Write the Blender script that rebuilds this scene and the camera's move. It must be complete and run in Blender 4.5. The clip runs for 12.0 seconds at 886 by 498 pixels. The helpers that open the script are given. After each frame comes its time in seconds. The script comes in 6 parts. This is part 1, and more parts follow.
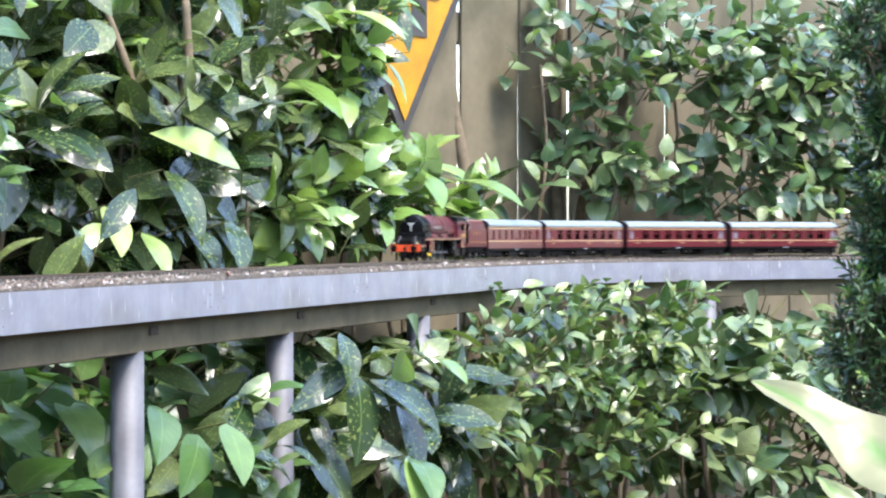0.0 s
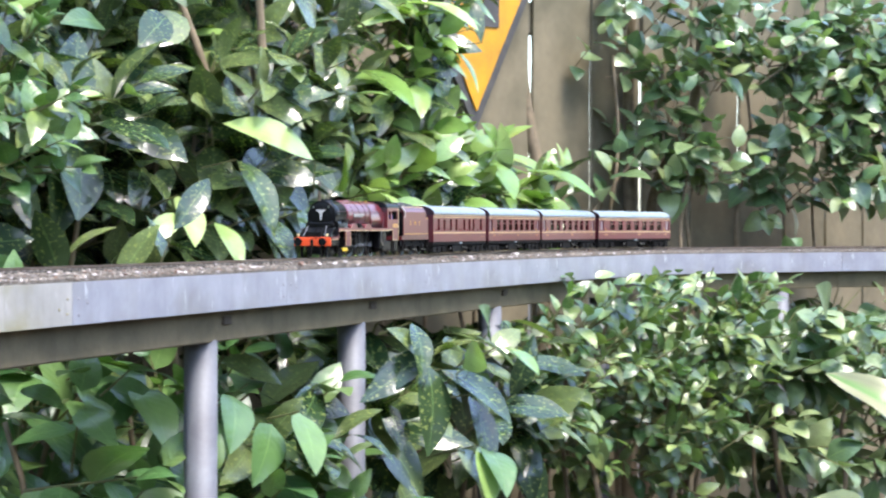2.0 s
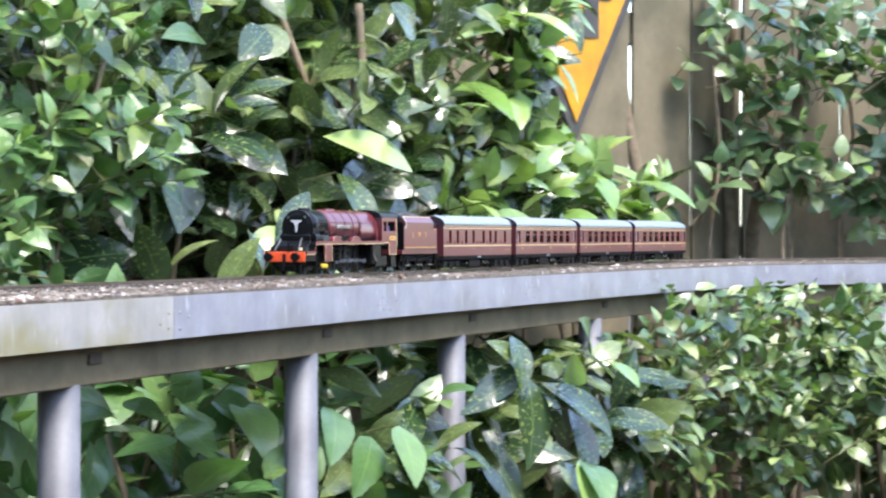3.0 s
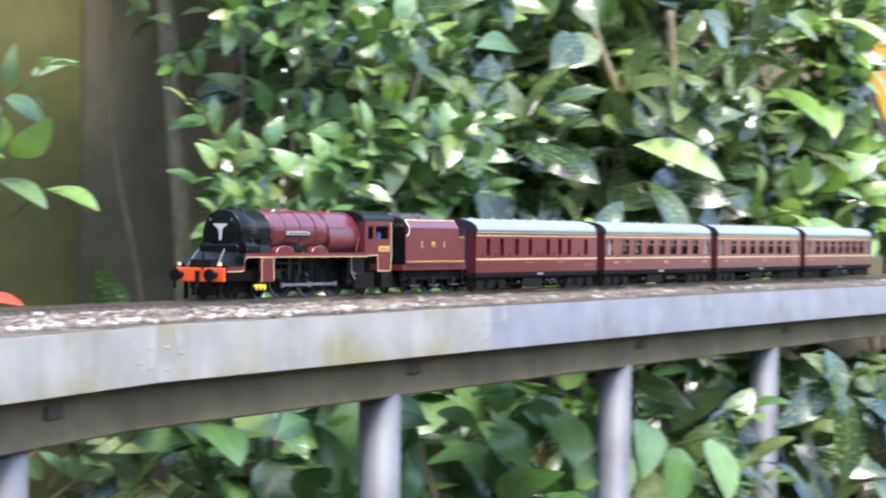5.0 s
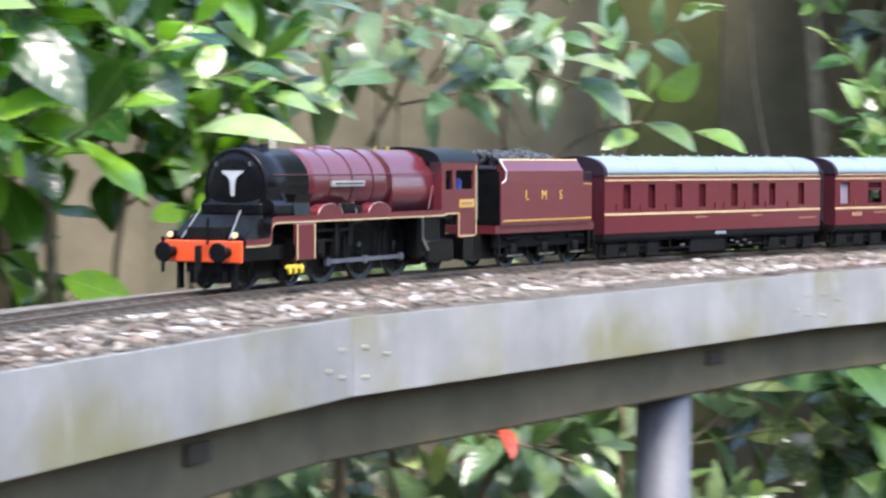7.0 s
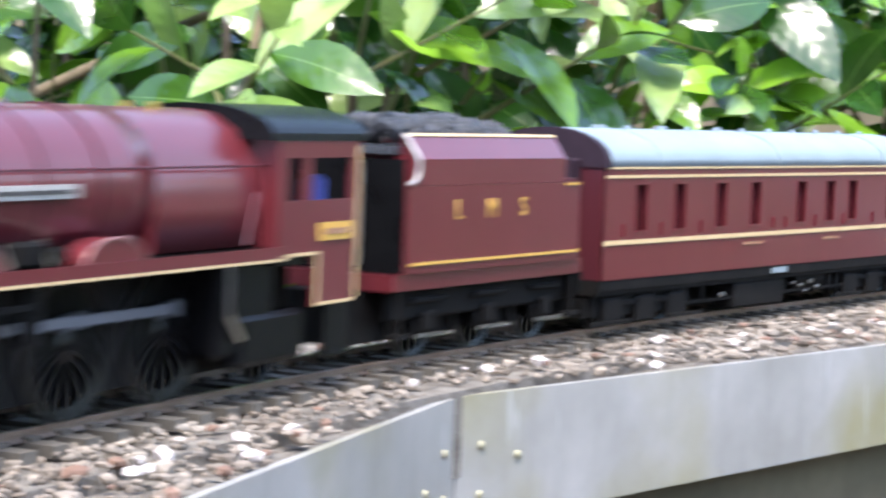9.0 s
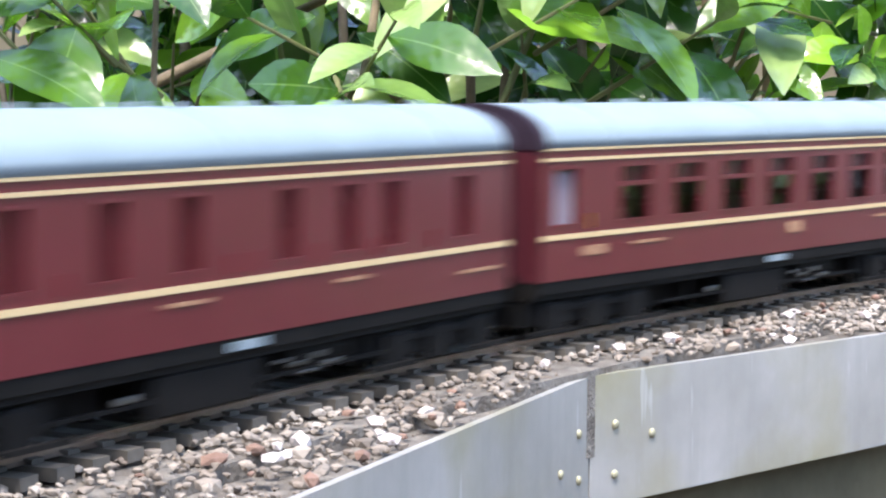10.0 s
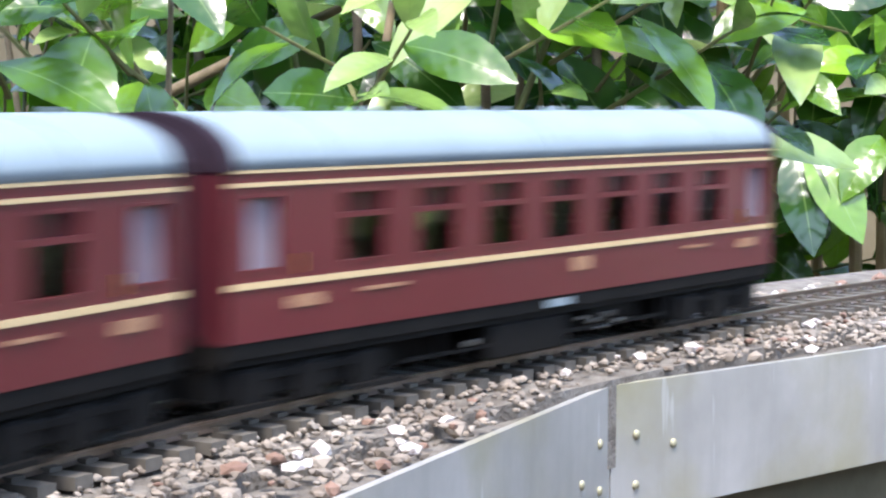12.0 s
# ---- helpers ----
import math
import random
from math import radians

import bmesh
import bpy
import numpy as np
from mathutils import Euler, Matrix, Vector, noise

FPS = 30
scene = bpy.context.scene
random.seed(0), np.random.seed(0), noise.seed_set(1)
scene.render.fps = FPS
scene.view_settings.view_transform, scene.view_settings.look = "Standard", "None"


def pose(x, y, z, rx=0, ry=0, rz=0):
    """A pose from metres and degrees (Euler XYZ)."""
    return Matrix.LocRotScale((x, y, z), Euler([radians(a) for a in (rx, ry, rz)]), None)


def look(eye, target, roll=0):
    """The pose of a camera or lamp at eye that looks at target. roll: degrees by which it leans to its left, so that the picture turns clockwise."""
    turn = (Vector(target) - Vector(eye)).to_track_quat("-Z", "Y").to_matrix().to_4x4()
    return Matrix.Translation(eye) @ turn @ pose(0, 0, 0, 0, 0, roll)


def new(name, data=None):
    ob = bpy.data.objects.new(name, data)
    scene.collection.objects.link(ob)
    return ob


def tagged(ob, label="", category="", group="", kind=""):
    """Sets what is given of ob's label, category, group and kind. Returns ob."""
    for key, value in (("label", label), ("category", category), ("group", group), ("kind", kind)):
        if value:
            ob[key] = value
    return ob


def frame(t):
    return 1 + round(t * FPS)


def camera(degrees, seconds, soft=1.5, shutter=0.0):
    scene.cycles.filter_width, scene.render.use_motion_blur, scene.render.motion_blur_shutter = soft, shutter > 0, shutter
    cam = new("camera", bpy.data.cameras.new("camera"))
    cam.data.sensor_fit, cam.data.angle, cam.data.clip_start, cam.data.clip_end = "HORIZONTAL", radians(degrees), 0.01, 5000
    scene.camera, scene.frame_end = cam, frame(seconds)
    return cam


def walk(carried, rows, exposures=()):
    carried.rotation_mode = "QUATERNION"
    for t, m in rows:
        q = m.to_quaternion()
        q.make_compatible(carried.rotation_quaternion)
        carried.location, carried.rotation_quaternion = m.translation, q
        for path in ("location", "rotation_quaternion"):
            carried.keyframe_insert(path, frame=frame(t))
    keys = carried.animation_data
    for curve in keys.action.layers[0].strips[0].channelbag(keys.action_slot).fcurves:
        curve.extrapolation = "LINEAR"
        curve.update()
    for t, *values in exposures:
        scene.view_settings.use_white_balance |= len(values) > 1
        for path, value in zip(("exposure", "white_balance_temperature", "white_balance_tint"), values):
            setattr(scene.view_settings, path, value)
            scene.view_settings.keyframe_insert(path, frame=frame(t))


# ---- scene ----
cam = camera(23.67, 12.0, 2.2, 0.8)


def cam_pose(x, y, z, yaw, pitch, roll):
    return Matrix.Translation((x, y, z)) @ pose(0, 0, 0, 90 + pitch, 0, yaw) @ pose(0, 0, 0, 0, 0, roll)


walk(cam, [
    (0, cam_pose(0.060, 0.023, 1.052, 1.49, -0.33, -0.05)),
    (0.5, cam_pose(0.060, 0.025, 1.052, 1.25, -0.27, 0.18)),
    (1, cam_pose(0.059, 0.025, 1.052, 1.53, -0.05, 0.19)),
    (1.5, cam_pose(0.055, 0.023, 1.052, 2.53, -0.64, 0.06)),
    (2, cam_pose(0.057, 0.019, 1.053, 3.39, -0.60, 0.13)),
    (2.5, cam_pose(0.049, 0.019, 1.049, 4.71, -0.35, -0.18)),
    (2.7, cam_pose(0.057, 0.022, 1.052, 5.29, -0.29, -0.15)),
    (4.3, cam_pose(0.034, 0.029, 1.069, 10.45, -0.80, -0.01)),
    (4.5, cam_pose(0.028, 0.027, 1.067, 11.49, -0.67, -0.26)),
    (5, cam_pose(0.025, 0.032, 1.069, 14.04, -0.31, 0.51)),
    (5.5, cam_pose(0.020, 0.017, 1.071, 17.91, -1.70, -0.30)),
    (6, cam_pose(0.017, 0.015, 1.072, 22.36, -2.90, -1.39)),
    (6.5, cam_pose(0.011, 0.005, 1.076, 26.52, -2.79, -1.25)),
    (7, cam_pose(0.012, -0.018, 1.088, 30.81, -2.35, 0.11)),
    (7.5, cam_pose(-0.004, -0.037, 1.093, 34.58, -2.67, 0.20)),
    (7.7, cam_pose(-0.009, -0.043, 1.103, 36.99, -3.30, 0.39)),
    (9.3, cam_pose(-0.023, -0.070, 1.102, 51.10, -3.95, 1.54)),
    (9.5, cam_pose(-0.025, -0.070, 1.102, 51.94, -4.09, 0.94)),
    (10, cam_pose(-0.026, -0.070, 1.102, 52.60, -4.50, 0.40)),
    (10.5, cam_pose(-0.031, -0.070, 1.102, 52.86, -3.84, 0.40)),
    (11, cam_pose(-0.034, -0.070, 1.101, 53.38, -3.88, 0.42)),
    (11.5, cam_pose(-0.033, -0.071, 1.101, 53.28, -4.19, 0.60)),
    (12, cam_pose(-0.034, -0.068, 1.100, 52.91, -4.19, 0.47)),
], [(0, 2.36), (5.5, 2.36), (6.5, 2.27), (7.7, 2.22), (9.3, 2.47), (9.6, 2.46), (10.2, 2.33), (12, 2.34)])

# ---- light: bright overcast sky over the garden ----
world = bpy.data.worlds.new("sky")
scene.world = world
world.use_nodes = True
wn = world.node_tree
sky = wn.nodes.new("ShaderNodeTexSky")
sky.sky_type, sky.sun_disc = "NISHITA", False
sky.sun_elevation, sky.sun_rotation = radians(63), radians(129)
sky.air_density, sky.dust_density, sky.ozone_density = 1.0, 1.6, 1.2
wn.nodes["Background"].inputs["Strength"].default_value = 0.15
wn.links.new(sky.outputs["Color"], wn.nodes["Background"].inputs["Color"])
sun = new("sun", bpy.data.lights.new("sun", "SUN"))
sun.data.energy, sun.data.angle, sun.data.color = 1.3, radians(16), (1.0, 0.95, 0.91)
sun.matrix_world = look((2.0, -1.6, 5.0), (0, 0, 0))


# ---- materials ----
def mat(name, base, rough=0.5, metal=0.0, second=None, scale=20.0, amount=0.5, fine=0.0, bump=0.0, spread=0.0, coords="Object", spec=0.5, coat=0.0):
    """Node material: a base colour mottled towards a second one, a finer grain, relief, and a spread between pieces."""
    m = bpy.data.materials.new(name)
    m.use_nodes = True
    nt = m.node_tree
    n, l = nt.nodes, nt.links
    b = n["Principled BSDF"]
    b.inputs["Roughness"].default_value, b.inputs["Metallic"].default_value = rough, metal
    b.inputs["Specular IOR Level"].default_value = spec
    b.inputs["Coat Weight"].default_value = coat
    b.inputs["Coat Roughness"].default_value = 0.1
    tc = n.new("ShaderNodeTexCoord")
    big = n.new("ShaderNodeTexNoise")
    big.inputs["Scale"].default_value, big.inputs["Detail"].default_value = scale, 5
    l.new(tc.outputs[coords], big.inputs["Vector"])
    ramp = n.new("ShaderNodeMapRange")
    ramp.inputs["From Min"].default_value, ramp.inputs["From Max"].default_value = 0.38, 0.68
    ramp.inputs["To Max"].default_value = amount
    l.new(big.outputs["Fac"], ramp.inputs["Value"])
    mix = n.new("ShaderNodeMix")
    mix.data_type = "RGBA"
    mix.inputs["A"].default_value = (*base, 1)
    mix.inputs["B"].default_value = (*(second or base), 1)
    l.new(ramp.outputs["Result"], mix.inputs["Factor"])
    colour = mix.outputs["Result"]
    if fine or spread:
        hsv = n.new("ShaderNodeHueSaturation")
        l.new(colour, hsv.inputs["Color"])
        val = n.new("ShaderNodeMath")
        val.operation, val.inputs[1].default_value = "MULTIPLY_ADD", fine
        val.inputs[2].default_value = 1 - fine / 2
        small = n.new("ShaderNodeTexNoise")
        small.inputs["Scale"].default_value, small.inputs["Detail"].default_value = scale * 9, 4
        l.new(tc.outputs[coords], small.inputs["Vector"])
        l.new(small.outputs["Fac"], val.inputs[0])
        last = val
        if spread:
            info, geo = n.new("ShaderNodeObjectInfo"), n.new("ShaderNodeNewGeometry")
            both, rest = n.new("ShaderNodeMath"), n.new("ShaderNodeMath")
            l.new(info.outputs["Random"], both.inputs[0])
            l.new(geo.outputs["Random Per Island"], both.inputs[1])
            rest.operation = "FRACT"
            l.new(both.outputs[0], rest.inputs[0])
            last = n.new("ShaderNodeMath")
            last.operation, last.inputs[1].default_value = "MULTIPLY_ADD", spread
            l.new(rest.outputs[0], last.inputs[0])
            l.new(val.outputs[0], last.inputs[2])
        l.new(last.outputs[0], hsv.inputs["Value"])
        colour = hsv.outputs["Color"]
    l.new(colour, b.inputs["Base Color"])
    if bump:
        bp = n.new("ShaderNodeBump")
        bp.inputs["Strength"].default_value, bp.inputs["Distance"].default_value = bump, 0.002
        grain = n.new("ShaderNodeTexNoise")
        grain.inputs["Scale"].default_value, grain.inputs["Detail"].default_value = scale * 6, 6
        l.new(tc.outputs[coords], grain.inputs["Vector"])
        l.new(grain.outputs["Fac"], bp.inputs["Height"])
        l.new(bp.outputs["Normal"], b.inputs["Normal"])
    return m


def leaf_mat(name, dark, light, rough=0.32, spots=0.0, rib=(0.25, 0.38, 0.12), through_light=0.13, band=(0.9, 0.99, 0.4)):
    """A leaf: colour between dark and light from leaf to leaf, a paler midrib, light through the blade, optional yellow specks."""
    m = bpy.data.materials.new(name)
    m.use_nodes = True
    nt = m.node_tree
    n, l = nt.nodes, nt.links
    dark, light = [(1.22 * c[0], c[1], 1.12 * c[2]) for c in (dark, light)]
    b = n["Principled BSDF"]
    info, geo, tc = n.new("ShaderNodeObjectInfo"), n.new("ShaderNodeNewGeometry"), None
    both, rest = n.new("ShaderNodeMath"), n.new("ShaderNodeMath")
    l.new(info.outputs["Random"], both.inputs[0])
    l.new(geo.outputs["Random Per Island"], both.inputs[1])
    rest.operation = "FRACT"
    l.new(both.outputs[0], rest.inputs[0])
    own, shift, spot = n.new("ShaderNodeAttribute"), n.new("ShaderNodeMath"), n.new("ShaderNodeVectorMath")
    own.attribute_name = "place"
    shift.operation, shift.inputs[1].default_value = "MULTIPLY", 23.0
    l.new(rest.outputs[0], shift.inputs[0])
    l.new(own.outputs["Vector"], spot.inputs[0])
    l.new(shift.outputs[0], spot.inputs[1])
    curve = n.new("ShaderNodeMath")
    curve.operation, curve.inputs[1].default_value = "POWER", 2.3
    l.new(rest.outputs[0], curve.inputs[0])
    mix = n.new("ShaderNodeMix")
    mix.data_type = "RGBA"
    mix.inputs["A"].default_value, mix.inputs["B"].default_value = (*dark, 1), (*light, 1)
    l.new(curve.outputs[0], mix.inputs["Factor"])
    noise_tex = n.new("ShaderNodeTexNoise")
    noise_tex.inputs["Scale"].default_value, noise_tex.inputs["Detail"].default_value = 3.5, 3
    l.new(spot.outputs["Vector"], noise_tex.inputs["Vector"])
    hsv = n.new("ShaderNodeHueSaturation")
    val = n.new("ShaderNodeMath")
    val.operation, val.inputs[1].default_value, val.inputs[2].default_value = "MULTIPLY_ADD", 0.7, 0.65
    l.new(noise_tex.outputs["Fac"], val.inputs[0])
    l.new(val.outputs[0], hsv.inputs["Value"])
    l.new(mix.outputs["Result"], hsv.inputs["Color"])
    colour = hsv.outputs["Color"]
    if spots:
        sp = n.new("ShaderNodeTexNoise")
        sp.inputs["Scale"].default_value, sp.inputs["Detail"].default_value = 21, 1
        l.new(spot.outputs["Vector"], sp.inputs["Vector"])
        cut = n.new("ShaderNodeMapRange")
        cut.inputs["From Min"].default_value, cut.inputs["From Max"].default_value, cut.inputs["To Max"].default_value = 0.62, 0.66, spots
        l.new(sp.outputs["Fac"], cut.inputs["Value"])
        m2 = n.new("ShaderNodeMix")
        m2.data_type = "RGBA"
        m2.inputs["B"].default_value = (0.42, 0.48, 0.13, 1)
        l.new(cut.outputs["Result"], m2.inputs["Factor"])
        l.new(colour, m2.inputs["A"])
        colour = m2.outputs["Result"]
    at = n.new("ShaderNodeAttribute")
    at.attribute_name = "rib"
    edge = n.new("ShaderNodeMapRange")
    edge.inputs["From Min"].default_value, edge.inputs["From Max"].default_value, edge.inputs["To Max"].default_value = band
    l.new(at.outputs["Fac"], edge.inputs["Value"])
    m3 = n.new("ShaderNodeMix")
    m3.data_type = "RGBA"
    m3.inputs["B"].default_value = (*rib, 1)
    l.new(edge.outputs["Result"], m3.inputs["Factor"])
    l.new(colour, m3.inputs["A"])
    colour = m3.outputs["Result"]
    l.new(colour, b.inputs["Base Color"])
    b.inputs["Roughness"].default_value = rough
    b.inputs["Specular IOR Level"].default_value = 0.6
    b.inputs["Coat Weight"].default_value = 0.45
    b.inputs["Coat Roughness"].default_value = 0.2
    bp = n.new("ShaderNodeBump")
    bp.inputs["Strength"].default_value, bp.inputs["Distance"].default_value = 0.4, 0.010
    veins = n.new("ShaderNodeTexNoise")
    veins.inputs["Scale"].default_value, veins.inputs["Detail"].default_value = 3.5, 2
    l.new(spot.outputs["Vector"], veins.inputs["Vector"])
    # side veins slanting from the midrib
    xyz, ab, slant, wave, add = n.new("ShaderNodeSeparateXYZ"), n.new("ShaderNodeMath"), n.new("ShaderNodeMath"), n.new("ShaderNodeMath"), n.new("ShaderNodeMath")
    l.new(own.outputs["Vector"], xyz.inputs[0])
    ab.operation, slant.operation, wave.operation, add.operation = "ABSOLUTE", "MULTIPLY_ADD", "SINE", "MULTIPLY_ADD"
    l.new(xyz.outputs["Y"], ab.inputs[0])
    scale_x = n.new("ShaderNodeMath")
    scale_x.operation, scale_x.inputs[1].default_value = "MULTIPLY", 52.0
    l.new(xyz.outputs["X"], scale_x.inputs[0])
    slant.inputs[1].default_value = -46.0
    l.new(ab.outputs[0], slant.inputs[0])
    l.new(scale_x.outputs[0], slant.inputs[2])
    l.new(slant.outputs[0], wave.inputs[0])
    add.inputs[1].default_value = 0.026
    l.new(wave.outputs[0], add.inputs[0])
    l.new(veins.outputs["Fac"], add.inputs[2])
    l.new(add.outputs[0], bp.inputs["Height"])
    l.new(bp.outputs["Normal"], b.inputs["Normal"])
    tr = n.new("ShaderNodeBsdfTranslucent")
    warm = n.new("ShaderNodeMix")
    warm.data_type, warm.blend_type = "RGBA", "MULTIPLY"
    warm.inputs["Factor"].default_value = 1.0
    warm.inputs["B"].default_value = (1.4, 1.75, 0.7, 1)
    l.new(colour, warm.inputs["A"])
    l.new(warm.outputs["Result"], tr.inputs["Color"])
    ms = n.new("ShaderNodeMixShader")
    ms.inputs["Fac"].default_value = through_light
    l.new(b.outputs["BSDF"], ms.inputs[1])
    l.new(tr.outputs["BSDF"], ms.inputs[2])
    l.new(ms.outputs["Shader"], n["Material Output"].inputs["Surface"])
    return m


MAROON = mat("maroon_paint", (0.106, 0.0160, 0.0208), 0.28, 0, (0.130, 0.022, 0.027), 60, 0.4, 0.12, coat=0.4)
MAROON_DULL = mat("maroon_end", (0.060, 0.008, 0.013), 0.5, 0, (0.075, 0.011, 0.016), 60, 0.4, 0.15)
BLACK = mat("black_paint", (0.0045, 0.0045, 0.005), 0.27, 0, (0.009, 0.009, 0.01), 90, 0.5, 0.2, spec=0.16)
SOOT = mat("underframe_black", (0.005, 0.0046, 0.0043), 0.7, 0, (0.014, 0.012, 0.011), 120, 0.5, 0.3, spec=0.12)
ORANGE = mat("buffer_beam_red", (0.72, 0.085, 0.02), 0.4, 0, (0.6, 0.06, 0.015), 80, 0.4, 0.1)
CREAM = mat("lining_cream", (0.58, 0.43, 0.235), 0.45, 0, (0.5, 0.34, 0.16), 200, 0.4)
GOLD = mat("lining_gold", (0.66, 0.40, 0.09), 0.4, 0.2, (0.5, 0.28, 0.06), 200, 0.4)
FADED = mat("faded_gold_lettering", (0.40, 0.24, 0.13), 0.5, 0, (0.22, 0.08, 0.05), 700, 1.0)
ROOF = mat("silver_roof", (0.235, 0.288, 0.318), 0.5, 0.1, (0.195, 0.24, 0.265), 50, 0.5, 0.1)
TYRE = mat("tyre_steel", (0.36, 0.35, 0.34), 0.35, 0.9, (0.06, 0.058, 0.055), 150, 0.6)
STEEL = mat("bright_steel", (0.55, 0.54, 0.52), 0.3, 1.0, (0.4, 0.38, 0.36), 150, 0.5)
LENS = mat("lamp_lens", (0.85, 0.72, 0.36), 0.15, 0, (0.9, 0.8, 0.5), 300, 0.5)
YELLOW = mat("yellow_fitting", (0.78, 0.55, 0.05), 0.4, 0, (0.6, 0.4, 0.04), 300, 0.5)
RIM = mat("splasher_beading", (0.34, 0.17, 0.16), 0.35, 0.3, (0.25, 0.12, 0.11), 300, 0.5)
BRASS = mat("brass", (0.7, 0.46, 0.12), 0.28, 1.0, (0.5, 0.3, 0.08), 150, 0.5)
COAL = mat("coal", (0.018, 0.018, 0.021), 0.35, 0, (0.05, 0.05, 0.055), 220, 0.6, 0.3, 0.5, 0.6)
PLATE = mat("plate_silver", (0.55, 0.53, 0.5), 0.4, 0.4, (0.35, 0.33, 0.32), 300, 0.6)
WHITE = mat("badge_white", (0.42, 0.42, 0.41), 0.5, 0, (0.6, 0.6, 0.58), 200, 0.4)
ROOF_END = mat("dark_roof_end", (0.022, 0.012, 0.018), 0.6, 0, (0.035, 0.02, 0.028), 100, 0.5, spec=0.2)
BLIND = mat("door_window_blind", (0.24, 0.20, 0.23), 0.3, 0, (0.19, 0.15, 0.18), 100, 0.4)
SEAT = mat("seat_cloth", (0.10, 0.045, 0.03), 0.9, 0, (0.14, 0.07, 0.04), 200, 0.5)
FIGURE = mat("blue_cloth", (0.05, 0.07, 0.28), 0.8, 0, (0.08, 0.09, 0.3), 300, 0.5)


def sheet_steel(name, base, dull, moss, mossy, drip):
    """Weathered zinc sheet: cloudy dull patches, fine vertical run marks, a few pale drips and green-brown growth."""
    m = mat(name, base, 0.48, 0.4, dull, 11, 0.8, 0.2, 0.12, 0.06)
    n, l = m.node_tree.nodes, m.node_tree.links
    b = n["Principled BSDF"]
    colour = b.inputs["Base Color"].links[0].from_socket
    tc = n.new("ShaderNodeTexCoord")
    for size, low, high, amount, tint, detail in (((70, 70, 5), 0.50, 0.72, 0.40, dull, 4), ((7, 7, 9), 0.47, 0.68, mossy, moss, 7), ((120, 120, 16), 0.655, 0.70, drip, (0.72, 0.74, 0.78), 2)):
        stretch, tex, cut, mix = n.new("ShaderNodeMapping"), n.new("ShaderNodeTexNoise"), n.new("ShaderNodeMapRange"), n.new("ShaderNodeMix")
        stretch.inputs["Scale"].default_value = size
        stretch.inputs["Location"].default_value = (size[0] * 0.37, 0, size[2])
        tex.inputs["Scale"].default_value, tex.inputs["Detail"].default_value = 1.0, detail
        cut.inputs["From Min"].default_value, cut.inputs["From Max"].default_value, cut.inputs["To Max"].default_value = low, high, amount
        mix.data_type = "RGBA"
        mix.inputs["B"].default_value = (*tint, 1)
        l.new(tc.outputs["Object"], stretch.inputs["Vector"])
        l.new(stretch.outputs["Vector"], tex.inputs["Vector"])
        l.new(tex.outputs["Fac"], cut.inputs["Value"])
        l.new(cut.outputs["Result"], mix.inputs["Factor"])
        l.new(colour, mix.inputs["A"])
        colour = mix.outputs["Result"]
    l.new(colour, b.inputs["Base Color"])
    return m


GALV = sheet_steel("galvanised_steel", (0.37, 0.38, 0.43), (0.25, 0.255, 0.30), (0.20, 0.19, 0.15), 0.5, 0.6)
GALV_WORN = sheet_steel("weathered_galvanised_steel", (0.465, 0.45, 0.43), (0.29, 0.28, 0.25), (0.31, 0.28, 0.13), 1.0, 0.3)
PIPE = mat("galvanised_pipe", (0.155, 0.158, 0.175), 0.6, 0.25, (0.09, 0.09, 0.102), 16, 0.8, 0.3, 0.15)
RUSTY = mat("dull_bracket", (0.045, 0.034, 0.024), 0.85, 0, (0.075, 0.058, 0.04), 90, 0.7, 0.3, 0.2)
BEAM = mat("weathered_beam", (0.150, 0.122, 0.068), 0.85, 0, (0.080, 0.068, 0.038), 12, 0.9, 0.35, 0.3)
BED = mat("packed_ballast_bed", (0.11, 0.094, 0.078), 0.95, 0, (0.21, 0.19, 0.165), 90, 1.0, 0.4, 0.9)
BOARD = mat("deck_board", (0.16, 0.14, 0.12), 0.9, 0, (0.09, 0.08, 0.07), 10, 0.8, 0.3, 0.3)
RAIL = mat("rail_steel", (0.30, 0.24, 0.20), 0.4, 0.8, (0.18, 0.12, 0.09), 80, 0.7, 0.3)
SLEEPER = mat("sleeper_plastic", (0.055, 0.047, 0.038), 0.85, 0, (0.105, 0.092, 0.075), 60, 0.7, 0.3, 0.2, 0.3)
STONE = mat("ballast_stone", (0.115, 0.092, 0.072), 0.85, 0, (0.225, 0.195, 0.163), 30, 1.0, 0.4, 0.4, 0.8)
PALE_STONE = mat("pale_ballast_stone", (0.54, 0.495, 0.475), 0.7, 0, (0.36, 0.305, 0.285), 120, 0.8, 0.3, 0.3, 0.3)
RED_STONE = mat("red_ballast_stone", (0.17, 0.105, 0.078), 0.85, 0, (0.13, 0.075, 0.055), 120, 0.8, 0.3, 0.3, 0.5)
FENCE = mat("weathered_fence_board", (0.158, 0.130, 0.080), 0.85, 0, (0.080, 0.070, 0.040), 5, 0.9, 0.3, 0.35, 0.25)
MOSSY = mat("mossy_fence_board", (0.17, 0.16, 0.05), 0.85, 0, (0.10, 0.095, 0.035), 5, 0.9, 0.3, 0.35)
FENCE_DARK = mat("damp_fence_rail", (0.12, 0.10, 0.07), 0.9, 0, (0.07, 0.065, 0.04), 6, 0.9, 0.3, 0.3)
BARK = mat("bark", (0.20, 0.15, 0.095), 0.9, 0, (0.11, 0.09, 0.055), 40, 0.8, 0.4, 0.5)
